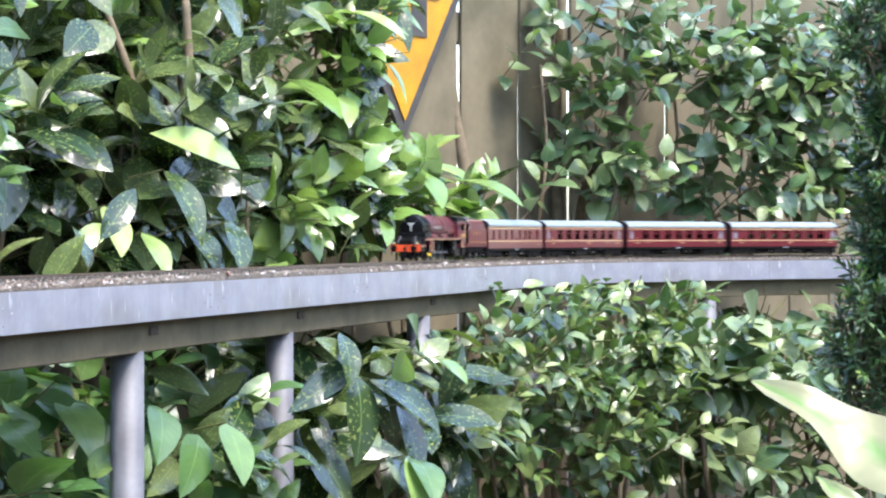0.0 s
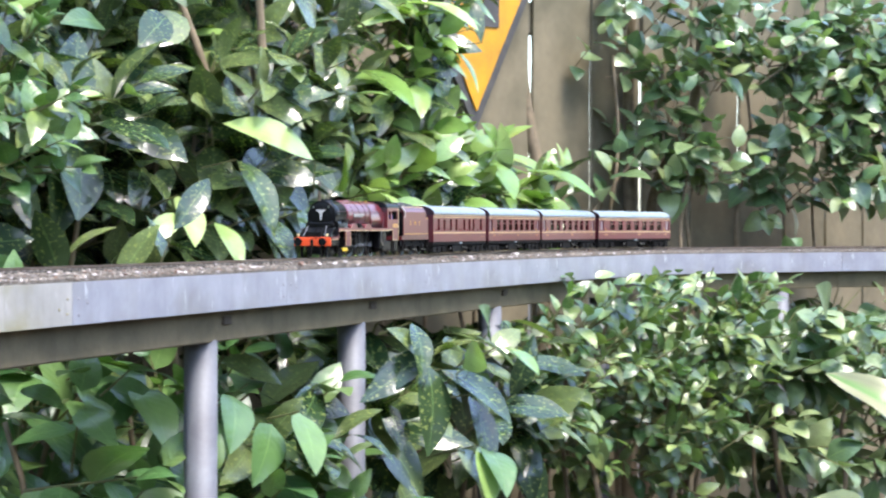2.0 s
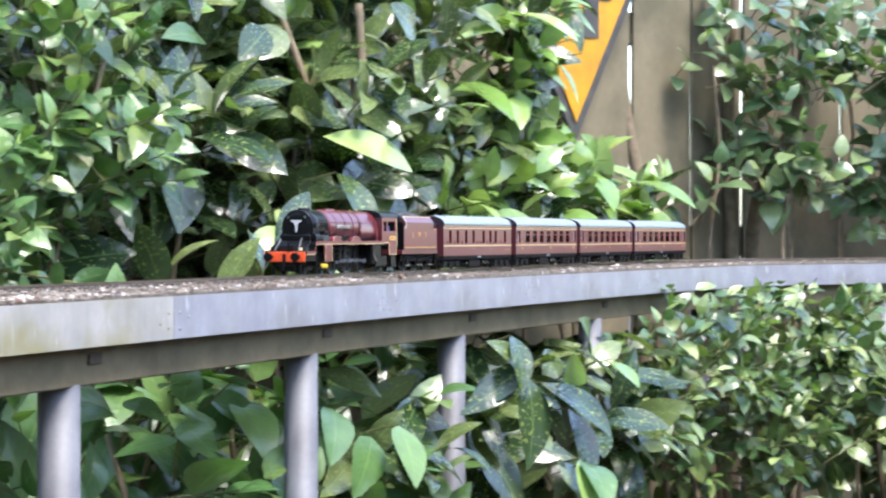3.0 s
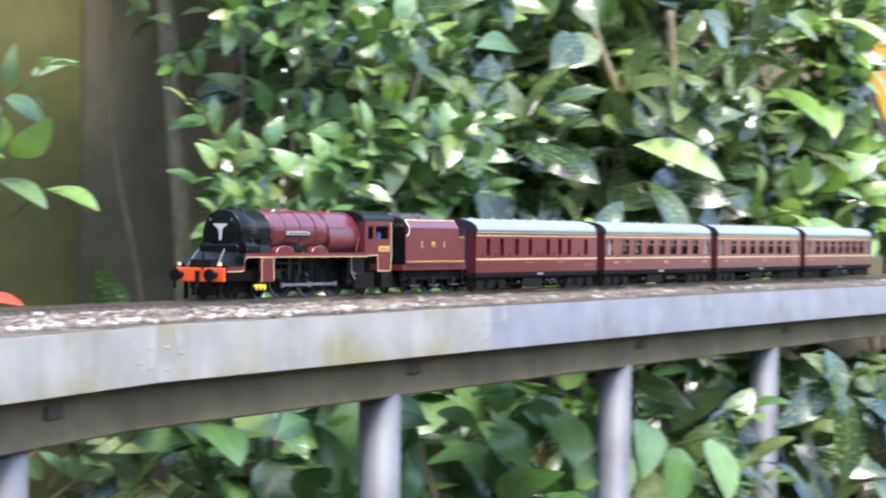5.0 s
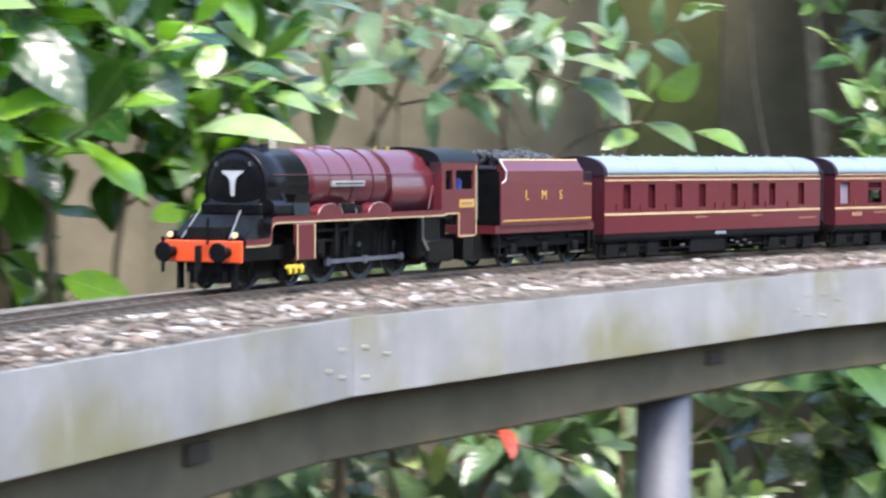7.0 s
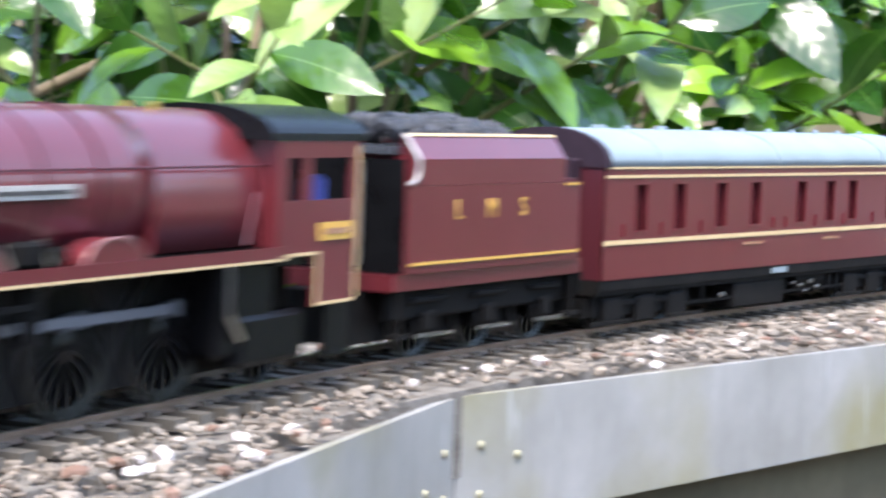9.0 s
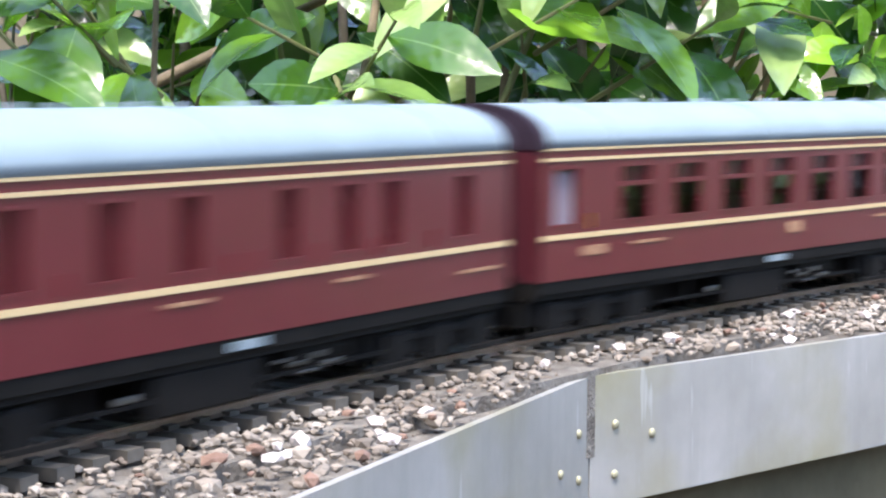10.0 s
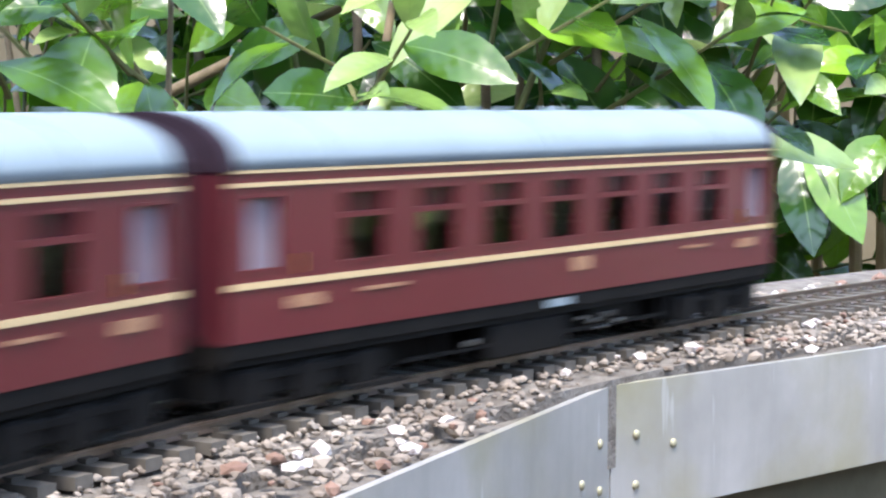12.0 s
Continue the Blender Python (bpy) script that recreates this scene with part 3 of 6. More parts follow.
def build_ballast():
    """Loose stone chips over the deck, heaped against the edge panel and low between the rails."""
    rng = np.random.RandomState(5)
    bm = bmesh.new()
    bmesh.ops.create_icosphere(bm, subdivisions=1, radius=1)
    base = np.array([v.co[:] for v in bm.verts])
    tri = np.array([[v.index for v in f.verts] for f in bm.faces])
    bm.free()
    heaps = {k: [[], [], 0] for k in ("ballast", "pale_stones", "red_stones")}
    for s in np.arange(0.0, ALONG[-1] - 0.05, 0.0001):
        share = 1.0 if 6.3 < s < 9.9 else 0.5 if 5.5 < s < 10.0 else 0.2
        if rng.rand() > share:
            continue
        off = rng.uniform(-0.098, 0.125)
        p = beside(s, off, 0)
        # inside the edge panel only
        q = edge_distance(p)
        if q < 0.006:
            continue
        size = rng.uniform(0.0008, 0.0021) if rng.rand() < 0.95 else rng.uniform(0.0022, 0.0042)
        between = abs(off) < 0.032
        pick = rng.rand()
        rim = q < 0.040
        kind = "ballast" if pick < (0.92 if rim else 0.965) or between else "pale_stones" if pick < (0.966 if rim else 0.984) else "red_stones"
        if kind == "pale_stones":
            size *= rng.uniform(1.1, 2.4) if rim else 1.3
        elif kind == "red_stones":
            size *= rng.uniform(0.9, 1.8)
        z = DECK_TOP + 0.0068 + rng.uniform(-0.001, 0.0008) if abs(off) < 0.034 else DECK_TOP + 0.0012 + max(0, 0.075 - abs(off)) * 0.15 + rng.uniform(-0.001, 0.002)
        size = min(size, 0.0026 if between else 0.0056)
        r = base * (1 + rng.uniform(-0.3, 0.3, (len(base), 1))) * size * np.array([rng.uniform(0.8, 1.5), rng.uniform(0.7, 1.2), rng.uniform(0.5, 0.8)])
        a = rng.uniform(0, 6.28)
        c, sn = math.cos(a), math.sin(a)
        r = r @ np.array([[c, sn, 0], [-sn, c, 0], [0, 0, 1]])
        heap = heaps[kind]
        heap[0].append(r + np.array([p.x, p.y, z + (0.0012 if kind != "ballast" else 0)]))
        heap[1].append(tri + heap[2])
        heap[2] += len(base)
    for kind, material, label in (("ballast", STONE, "loose grey and brown stone ballast along the track"), ("pale_stones", PALE_STONE, "scattered whitish stone chips lying on the ballast"), ("red_stones", RED_STONE, "scattered reddish brown chips lying on the ballast")):
        v, f = np.concatenate(heaps[kind][0]), np.concatenate(heaps[kind][1])
        tagged(new(kind, sheet_from(v.tolist(), f.tolist(), kind, material, False)), label, "ballast", "", "stuff")


def edge_distance(p):
    """How far p lies inside the polyline of edge panels."""
    best = 9.0
    for a, b in zip(JOINTS, JOINTS[1:]):
        d = b - a
        u = max(0, min(1, ((p.x - a.x) * d.x + (p.y - a.y) * d.y) / d.length_squared))
        q = a + d * u
        dist = math.hypot(p.x - q.x, p.y - q.y)
        if dist < abs(best):
            side = d.x * (p.y - a.y) - d.y * (p.x - a.x)
            best = dist if side > 0 else -dist
    return best


# ---- the train ----
def lines(parent, rows, material=CREAM, name="lining"):
    for r in rows:
        part(name, B(r), material, parent)


def wheel_mesh(r, spokes, tread=TYRE):
    """A wheelset cast in one: two spoked wheels on an axle along y."""
    bm = bmesh.new()
    n = 2 * spokes
    radii = [0.0016, r * 0.22, r * 0.83, r]
    turns = [6.2831853 * (i + (0.28 if i % 2 else 0)) / n for i in range(n)] + [6.2831853]
    for side in (-1, 1):
        y0, y1 = sorted((side * 0.0150, side * 0.0177))
        one = pierced(turns, radii, lambda i, j: j != 1 or i % 2 == 1, y0, y1)
        for v in one.verts:
            a, d = v.co.x, v.co.z
            if r * 0.2 < d < r * 0.9 and abs(abs(v.co.y) - 0.0177) < 1e-5:
                v.co.y -= side * 0.0008
            v.co.x, v.co.z = d * math.cos(a), d * math.sin(a)
        me = bpy.data.meshes.new("wheel")
        one.to_mesh(me)
        one.free()
        bm.from_mesh(me)
        bpy.data.meshes.remove(me)
    rings = [[bm.verts.new((0.0016 * math.cos(a), y, 0.0016 * math.sin(a))) for a in turns[:-1]] for y in (-0.0150, 0.0150)]
    for i in range(n):
        bm.faces.new((rings[0][i], rings[0][(i + 1) % n], rings[1][(i + 1) % n], rings[1][i]))
    bmesh.ops.remove_doubles(bm, verts=bm.verts, dist=2e-5)
    me = mesh_of(bm, "wheelset", BLACK)
    me.materials.append(tread)
    for p in me.polygons:
        if math.hypot(p.center.x, p.center.z) > r * 0.97:
            p.material_index = 1
    return me


def roof_profile(half, low, rise, n=22, thick=0.0012):
    out = [(-half * math.cos(math.pi * i / n), low + rise * math.sin(math.pi * i / n) ** 0.8) for i in range(n + 1)]
    return out


WHEELS = []          # (part, local place, radius)


def add_wheels(parent, mesh, xs, r, label=""):
    for x in xs:
        ob = part("wheelset", mesh, None, parent, label, at=pose(x, 0, r))
        WHEELS.append((ob, x, r))


SMALL_WHEEL, TENDER_WHEEL, DRIVER = wheel_mesh(0.0118, 10), wheel_mesh(0.0146, 12), wheel_mesh(0.0232, 18)
COACH_LENGTHS = (0.363, 0.401, 0.401, 0.401)


def build_coach(kind, length):
    """Corridor coach, centre at the origin, x forward, rails at z = 0."""
    h = length / 2
    label = "maroon model passenger coach with cream lining and silver roof" if kind else "maroon model brake coach with narrow dark windows and silver roof"
    coach = thing("passenger_coach", label, "model coach", "coaches of the train")
    z0, z1, wb, wt, yo = 0.0240, 0.0765, 0.0452, 0.0690, 0.0315
    if kind:
        wins = [(0.023, 0.068)] + [(u, u + 0.064) for u in (0.15, 0.26, 0.37, 0.48, 0.59, 0.697, 0.803)] + [(0.93, 0.978)]
    else:
        wins = [(u - 0.017, u + 0.017) for u in (0.095, 0.199, 0.317, 0.422, 0.571, 0.672, 0.753, 0.899)]
    for side in (1, -1):
        edges = [0.0] + [e for w in wins for e in w] + [1.0]
        bm = pierced([h - u * length for u in edges], [z0, wb, wt, z1], lambda i, j: j != 1 or i % 2 == 0, side * yo, side * (yo - 0.0018))
        body = part("side", bm, MAROON, coach)
        o = side * (yo + 0.0001)
        p = side * (yo + 0.0005)
        a, b = min(o, p), max(o, p)
        lines(body, [(-h + 0.001, h - 0.001, a, b, 0.0403, 0.0423), (-h + 0.001, h - 0.001, a, b, 0.0714, 0.0727)])
        part("eaves_line", B((-h + 0.0005, h - 0.0005, a, b, 0.0756, 0.0767)), CREAM, body)
        for i, w in enumerate(wins):
            xa, xb = h - w[1] * length, h - w[0] * length
            door = kind and i in (0, len(wins) - 1)
            yy = side * (yo - 0.0030)
            glass = part("pane", B((xa - 0.0005, xb + 0.0005, yy - 0.0003, yy + 0.0003, wb - 0.0006, wt + 0.0006)), BLIND if door else (PANE if kind else DARK_PANE), body, "pale window pane" if door else "dark glass pane")
            glass.visible_shadow = door
            if kind and not door:
                part("vent_light", B((xa - 0.0005, xb + 0.0005, side * (yo - 0.0024) - 0.0003, side * (yo - 0.0024) + 0.0003, 0.0612, wt + 0.0006)), DARK_PANE, body)
            fr = side * (yo - 0.0006)
            cut = [wb, wb + 0.0011, 0.0600, 0.0618, wt - 0.0009, wt] if kind and not door else [wb, wb + 0.0011, wt - 0.0009, wt]
            ring = pierced([xa, xa + 0.0006, xb - 0.0006, xb], cut, lambda i, j: i != 1 or j % 2 == 0, fr + side * 0.0009, fr - side * 0.0006)
            part("window_frame", ring, MAROON, body)
        # lettering too small to read: gold bars of its size
        marks = ((0.10, 0.0170, 0.0350), (0.21, 0.026, 0.0362), (0.55, 0.0130, 0.0352), (0.80, 0.022, 0.0362), (0.93, 0.0170, 0.0350)) if kind else ((0.42, 0.022, 0.0368), (0.68, 0.020, 0.0368), (0.93, 0.030, 0.0330))
        for u, w, z in marks:
            x = h - u * length
            thin = 0.0006 if w > 0.019 else 0.0013 if w > 0.0171 else 0.0019 if w > 0.014 else 0.0026
            part("lettering", B((x - w / 2, x + w / 2, a, b, z - thin, z + thin)), FADED, body)
        for u in ((0.0, 0.09, 0.915, 1.0) if kind else (0.05, 0.15, 0.26, 0.48, 0.52, 0.62, 0.72, 0.83)):
            x = h - u * length
            if -h < x < h:
                part("door_handle", B((x - 0.0006, x + 0.0006, a, side * (yo + 0.0012) if side > 0 else b, 0.0440, 0.0500) if side > 0 else (x - 0.0006, x + 0.0006, side * (yo + 0.0012), b, 0.0440, 0.0500)), BRASS if kind else MAROON, body)
    # roof
    bm = bmesh.new()
    prof = roof_profile(yo + 0.0006, 0.0767, 0.0172)
    prism(bm, prof, -h - 0.0005, h + 0.0005)
    roof = part("roof", bm, ROOF, coach, "silver-grey curved roof")
    for f in roof.data.polygons:
        f.use_smooth = len(f.vertices) == 4
    for e in (-1, 1):
        part("roof_end", prism(bmesh.new(), roof_profile(yo + 0.0013, 0.0762, 0.0178), min(e * (h + 0.0006), e * (h - 0.0042)), max(e * (h + 0.0006), e * (h - 0.0042))), ROOF_END, roof, "dark arched roof end")
    for i in range(11):
        x = -h + 0.03 + i * (length - 0.06) / 10
        for y in ((-0.007, 0.007) if i % 2 else (0.007,)):
            part("roof_vent", tube(bmesh.new(), (x, y, 0.0918), (x, y, 0.0956), 0.0020, 0.0014, 8), ROOF, roof)
    for x in (-h * 0.72, h * 0.02, h * 0.72):
        part("roof_rib", prism(bmesh.new(), roof_profile(yo + 0.0009, 0.0769, 0.0174), x, x + 0.0006), ROOF, roof)
    # ends with gangways
    for e in (-1, 1):
        x = e * h
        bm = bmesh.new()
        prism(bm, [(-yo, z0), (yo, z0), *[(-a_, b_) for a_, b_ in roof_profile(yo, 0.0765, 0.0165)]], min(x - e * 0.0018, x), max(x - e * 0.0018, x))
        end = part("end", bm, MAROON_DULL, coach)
        part("gangway", B((min(x + e * 0.0002, x + e * 0.0115), max(x + e * 0.0002, x + e * 0.0115), -0.019, 0.019, 0.024, 0.080), bevel=0.001), ROOF_END, end)
        for y in (-0.0195, 0.0195):
            part("buffer", tube(tube(bmesh.new(), (x, y, 0.0243), (x + e * 0.0066, y, 0.0243), 0.0016, seg=8), (x + e * 0.0066, y, 0.0243), (x + e * 0.0076, y, 0.0243), 0.0046, seg=12), SOOT, end)
    part("floor", B((-h + 0.002, h - 0.002, -yo + 0.002, yo - 0.002, z0 + 0.0004, z0 + 0.003)), SEAT, coach)
    for i in range(9):
        x = -h + 0.03 + i * (length - 0.066) / 8
        part("seat", B((x, x + 0.006, -yo + 0.006, -0.006, 0.0289, 0.050), (x, x + 0.006, 0.008, yo - 0.006, 0.0289, 0.050), bevel=0.001), SEAT, coach)
    # underframe
    part("solebar", B((-h, h, -0.0292, 0.0292, 0.0165, 0.0238)), SOOT, coach)
    for y in (yo - 0.0015, -yo + 0.0015):
        part("step_board", B((-h, h, y - 0.001, y + 0.001, 0.0190, 0.0239)), SOOT, coach)
    part("battery_box", B((-0.015, 0.043, 0.016, 0.0288, 0.0032, 0.0164), bevel=0.001), SOOT, coach)
    part("gas_tank", tube(bmesh.new(), (-0.075, 0.020, 0.014), (-0.035, 0.020, 0.014), 0.0062, seg=12), SOOT, coach)
    part("truss", B((-0.10, 0.10, 0.026, 0.0272, 0.0080, 0.0094), (-0.075, -0.073, 0.026, 0.0272, 0.008, 0.0205), (0.073, 0.075, 0.026, 0.0272, 0.008, 0.0205), (-0.02, -0.018, 0.026, 0.0272, 0.008, 0.0205)), SOOT, coach)
    # Centre block, far box and cylinder are added to cover the bright gap underneath.
    part("centre_girder", B((-0.098, 0.098, -0.008, 0.008, 0.0030, 0.0164), bevel=0.001), SOOT, coach)
    part("battery_box", B((-0.043, 0.030, -0.028, -0.016, 0.0060, 0.0164), bevel=0.001), SOOT, coach)
    part("vacuum_cylinder", tube(bmesh.new(), (-0.060, 0.012, 0.005), (-0.060, 0.012, 0.0164), 0.0055, seg=12), SOOT, coach)
    for k, (x, z) in enumerate(((-0.030, 0.0125), (-0.040, 0.0105), (-0.052, 0.0120), (-0.046, 0.0075), (-0.060, 0.0090), (0.052, 0.0100))):
        part("pipe_bracket", B((x, x + 0.006, 0.0275, 0.0285, z, z + 0.0012 + 0.0004 * (k % 3)), bevel=0.0003), TYRE, coach)
    part("label_plate", B((-0.012, 0.006, *sorted((yo - 0.0003, yo + 0.0002)), 0.0200, 0.0228)), ROOF, coach, "small pale grey plate on the solebar")
    for bx in (0.0485 - h, h - 0.0485):
        bog = part("bogie", B((-0.012, 0.012, -0.0185, 0.0185, 0.0100, 0.0162)), SOOT, coach, at=pose(bx, 0, 0))
        for sgn in (1, -1):
            part("bogie_side", B((-0.046, 0.046, *sorted((sgn * 0.0190, sgn * 0.0255)), 0.0055, 0.0163), bevel=0.0008), SOOT, bog)
            for k in (-0.031, 0.0, 0.031):
                part("axle_box", B((k - 0.009, k + 0.009, *sorted((sgn * 0.0256, sgn * 0.0285)), 0.0026, 0.0150), bevel=0.001), SOOT, bog)
            for k in (-0.0155, 0.0155):
                part("leaf_spring", B((k - 0.0075, k + 0.0075, *sorted((sgn * 0.0256, sgn * 0.0275)), 0.0105, 0.0135), bevel=0.0006), SOOT, bog)
            for k in (-0.036, 0.036):
                part("foot_board", B((k - 0.018, k + 0.018, *sorted((sgn * 0.0286, sgn * 0.0308)), 0.0030, 0.0046)), SOOT, bog)
        for k in (-0.048, 0.048):
            part("end_beam", B((k - 0.002, k + 0.002, -0.0235, 0.0235, 0.0060, 0.0150)), SOOT, bog)
        for k in (-0.031, 0.031):
            ob = part("wheelset", SMALL_WHEEL, None, bog, at=pose(k, 0, 0.0118))
            WHEELS.append((ob, k, 0.0118))
    return coach


def build_loco():
    """Streamlined-era express engine without its casing: x forward, the buffer beam's face at x = 0, rails at z = 0."""
    loco = thing("steam_locomotive", "maroon and black model express steam locomotive with orange buffer beam", "model locomotive")
    # frames, running plate and front
    # The last two boxes are solid filler, added to block light between the wheels.
    part("frame", B((-0.300, -0.004, -0.0125, 0.0125, 0.012, 0.040), (-0.29, -0.06, -0.010, 0.010, 0.028, 0.056), (-0.262, -0.09, -0.0140, 0.0140, 0.0065, 0.0455), (-0.300, -0.262, -0.0138, 0.0138, 0.0080, 0.0400)), SOOT, loco)
    beam = part("buffer_beam", B((-0.0025, 0.0, -0.0300, 0.0300, 0.0185, 0.0320), bevel=0.0006), ORANGE, loco, "orange-red buffer beam")
    for y in (-0.0198, 0.0198):
        bm = tube(bmesh.new(), (0.0, y, 0.0250), (0.0062, y, 0.0250), 0.0034, 0.0026, 12)
        tube(bm, (0.0062, y, 0.0250), (0.0068, y, 0.0250), 0.0014, seg=8)
        part("buffer", tube(bm, (0.0100, y, 0.0250), (0.0113, y, 0.0250), 0.0064, 0.0060, 18), BLACK, beam)
        part("guard_iron", B((-0.010, -0.006, y - 0.0015 + 0.000, y + 0.0015, 0.0015, 0.0185)), SOOT, beam)
    part("coupling", B((0.0002, 0.0035, -0.0018, 0.0018, 0.0120, 0.0290), (0.0035, 0.0055, -0.0010, 0.0010, 0.0060, 0.0150), bevel=0.0004), SOOT, beam)
    for y, z0, z1, r in ((-0.026, 0.012, 0.034, 0.0012), (0.007, 0.030, 0.046, 0.0010)):
        part("vacuum_pipe", tube(bmesh.new(), (0.002, y, z0), (0.002, y, z1), r, seg=8), BLACK, beam)
    plate = [(-0.004, 0.0322), (-0.0290, 0.0325), (-0.0318, 0.0334), (-0.0330, 0.0358), (-0.0336, 0.0420), (-0.0348, 0.0448), (-0.0380, 0.0462), (-0.268, 0.0462)]
    bm, bl, be = bmesh.new(), bmesh.new(), bmesh.new()
    for (xa, za), (xb, zb) in zip(plate, plate[1:]):
        for y0, y1 in ((-0.0305, 0.0305),):
            vs = [bm.verts.new(q) for q in ((xa, y0, za), (xa, y1, za), (xb, y1, zb), (xb, y0, zb), (xa, y0, za - 0.0032), (xa, y1, za - 0.0032), (xb, y1, zb - 0.0032), (xb, y0, zb - 0.0032))]
            for f in ((0, 1, 2, 3), (7, 6, 5, 4), (0, 4, 5, 1), (1, 5, 6, 2), (2, 6, 7, 3), (3, 7, 4, 0)):
                bm.faces.new([vs[i] for i in f])
        for y0, y1 in ((0.0306, 0.0311), (-0.0311, -0.0306)):
            for target, dz, w in ((be, 0.0004, 0.0038), (bl, -0.0034, 0.0009)):
                vs = [target.verts.new(q) for q in ((xa, y0, za + dz), (xa, y1, za + dz), (xb, y1, zb + dz), (xb, y0, zb + dz), (xa, y0, za + dz - w), (xa, y1, za + dz - w), (xb, y1, zb + dz - w), (xb, y0, zb + dz - w))]
                for f in ((0, 1, 2, 3), (7, 6, 5, 4), (0, 4, 5, 1), (1, 5, 6, 2), (2, 6, 7, 3), (3, 7, 4, 0)):
                    target.faces.new([vs[i] for i in f])
    run = part("running_plate", bm, BLACK, loco)
    part("valance", be, MAROON, run, "maroon plate edge")
    part("lining", bl, CREAM, run, "cream lining")
    # smokebox, saddle, boiler
    seg = 40

    def drum(rows, cap=True):
        bm = bmesh.new()
        rings = [[bm.verts.new((x, r * math.sin(6.2832 * i / seg), zc + r * math.cos(6.2832 * i / seg))) for i in range(seg)] for x, r, zc in rows]
        for a, b in zip(rings, rings[1:]):
            for i in range(seg):
                bm.faces.new((a[i], a[(i + 1) % seg], b[(i + 1) % seg], b[i]))
        bm.faces.new(rings[0])
        bm.faces.new(rings[-1])
        return bm
    sb = part("smokebox", drum([(-0.0395, 0.0222, 0.0665), (-0.0410, 0.0232, 0.0665), (-0.0905, 0.0232, 0.0665)]), BLACK, loco, "black smokebox")
    part("door", drum([(-0.0372, 0.004, 0.0660), (-0.0375, 0.010, 0.0660), (-0.0381, 0.0165, 0.0660), (-0.0388, 0.0200, 0.0660), (-0.0394, 0.0202, 0.0660)]), BLACK, sb)
    # front apron under the smokebox with the sloping steps
    prism_x = bmesh.new()
    prof = [(-0.012, 0.0325), (-0.0125, 0.0365), (-0.0340, 0.0460), (-0.0395, 0.0590), (-0.0800, 0.0590), (-0.0800, 0.0360)]
    for y0, y1 in ((-0.0190, 0.0190),):
        a = [prism_x.verts.new((x, y0, z)) for x, z in prof]
        b = [prism_x.verts.new((x, y1, z)) for x, z in prof]
        prism_x.faces.new(a)
        prism_x.faces.new(b[::-1])
        for i in range(len(prof)):
            j = (i + 1) % len(prof)
            prism_x.faces.new((a[i], a[j], b[j], b[i]))
    part("saddle", prism_x, BLACK, sb)
    part("front_casing", prism(bmesh.new(), [(-0.0225, 0.0440), (0.0225, 0.0440), (0.0231, 0.0665), (-0.0231, 0.0665)], -0.0800, -0.0400), BLACK, sb)
    for y0, y1 in ((0.0170, 0.0275), (-0.0275, -0.0170)):
        part("valve_cover", tube(B((-0.064, -0.042, y0, y1, 0.0465, 0.0515), bevel=0.0012), (-0.042, (y0 + y1) / 2, 0.0520), (-0.064, (y0 + y1) / 2, 0.0520), 0.0050, seg=18), BLACK, sb, smooth=False)
        part("steam_pipe_hood", prism(bmesh.new(), [(q if y0 > 0 else -q, z) for q, z in ((0.0180, 0.0466), (0.0275, 0.0466), (0.0262, 0.0545), (0.0285, 0.0590), (0.0285, 0.0602), (0.0180, 0.0602))], -0.086, -0.066), BLACK, sb)
    for q in (1, -1):
        part("steam_pipe", tube(bmesh.new(), (-0.056, q * 0.0185, 0.0660), (-0.062, q * 0.0235, 0.0480), 0.0030, 0.0042, 10), BLACK, sb)
    for y in (-0.0175, 0.0175):
        part("handrail_strut", tube(bmesh.new(), (-0.0060, y, 0.0330), (-0.0220, y * 0.86, 0.0500), 0.0006, seg=6), PIPE, sb)
        lamp = part("lamp", B((-0.0075, -0.0030, y * 1.35 - 0.002, y * 1.35 + 0.002, 0.0325, 0.0380), bevel=0.0006), BLACK, beam)
        part("lens", tube(bmesh.new(), (-0.0030, y * 1.35, 0.0355), (-0.0020, y * 1.35, 0.0355), 0.0020, seg=12), LENS, lamp, "pale yellow lamp lens")
    slope = bmesh.new()
    for half, prof2 in ((0.0262, [(-0.0085, 0.0326), (-0.0090, 0.0345), (-0.0300, 0.0472), (-0.0330, 0.0472), (-0.0330, 0.0326)]),):
        a = [slope.verts.new((x, -half * (1.0 if z < 0.04 else 0.93), z)) for x, z in prof2]
        b = [slope.verts.new((x, half * (1.0 if z < 0.04 else 0.93), z)) for x, z in prof2]
        slope.faces.new(a)
        slope.faces.new(b[::-1])
        for i in range(len(prof2)):
            j = (i + 1) % len(prof2)
            slope.faces.new((a[i], a[j], b[j], b[i]))
    part("apron", slope, BLACK, sb, "black sloping apron over the buffer beam")
    part("front_plate", B((-0.0395, -0.0335, -0.0225, 0.0225, 0.0473, 0.0545), bevel=0.0008), BLACK, sb)
    badge = bmesh.new()
    shape = [(-0.0080, 0.0752), (0.0080, 0.0752), (0.0074, 0.0735), (0.0042, 0.0718), (0.0026, 0.0700), (0.0016, 0.0665), (0.0011, 0.0590), (-0.0011, 0.0590), (-0.0016, 0.0665), (-0.0026, 0.0700), (-0.0042, 0.0718), (-0.0074, 0.0735)]
    part("badge", prism(badge, shape, -0.0372, -0.0362), WHITE, sb, "white T-shaped door badge")
    for y, z in ((0.0125, 0.0795), (-0.0125, 0.0795)):
        part("lamp_iron", B((-0.0385, -0.0368, y - 0.0008, y + 0.0008, z - 0.0015, z + 0.0015)), STEEL, sb)
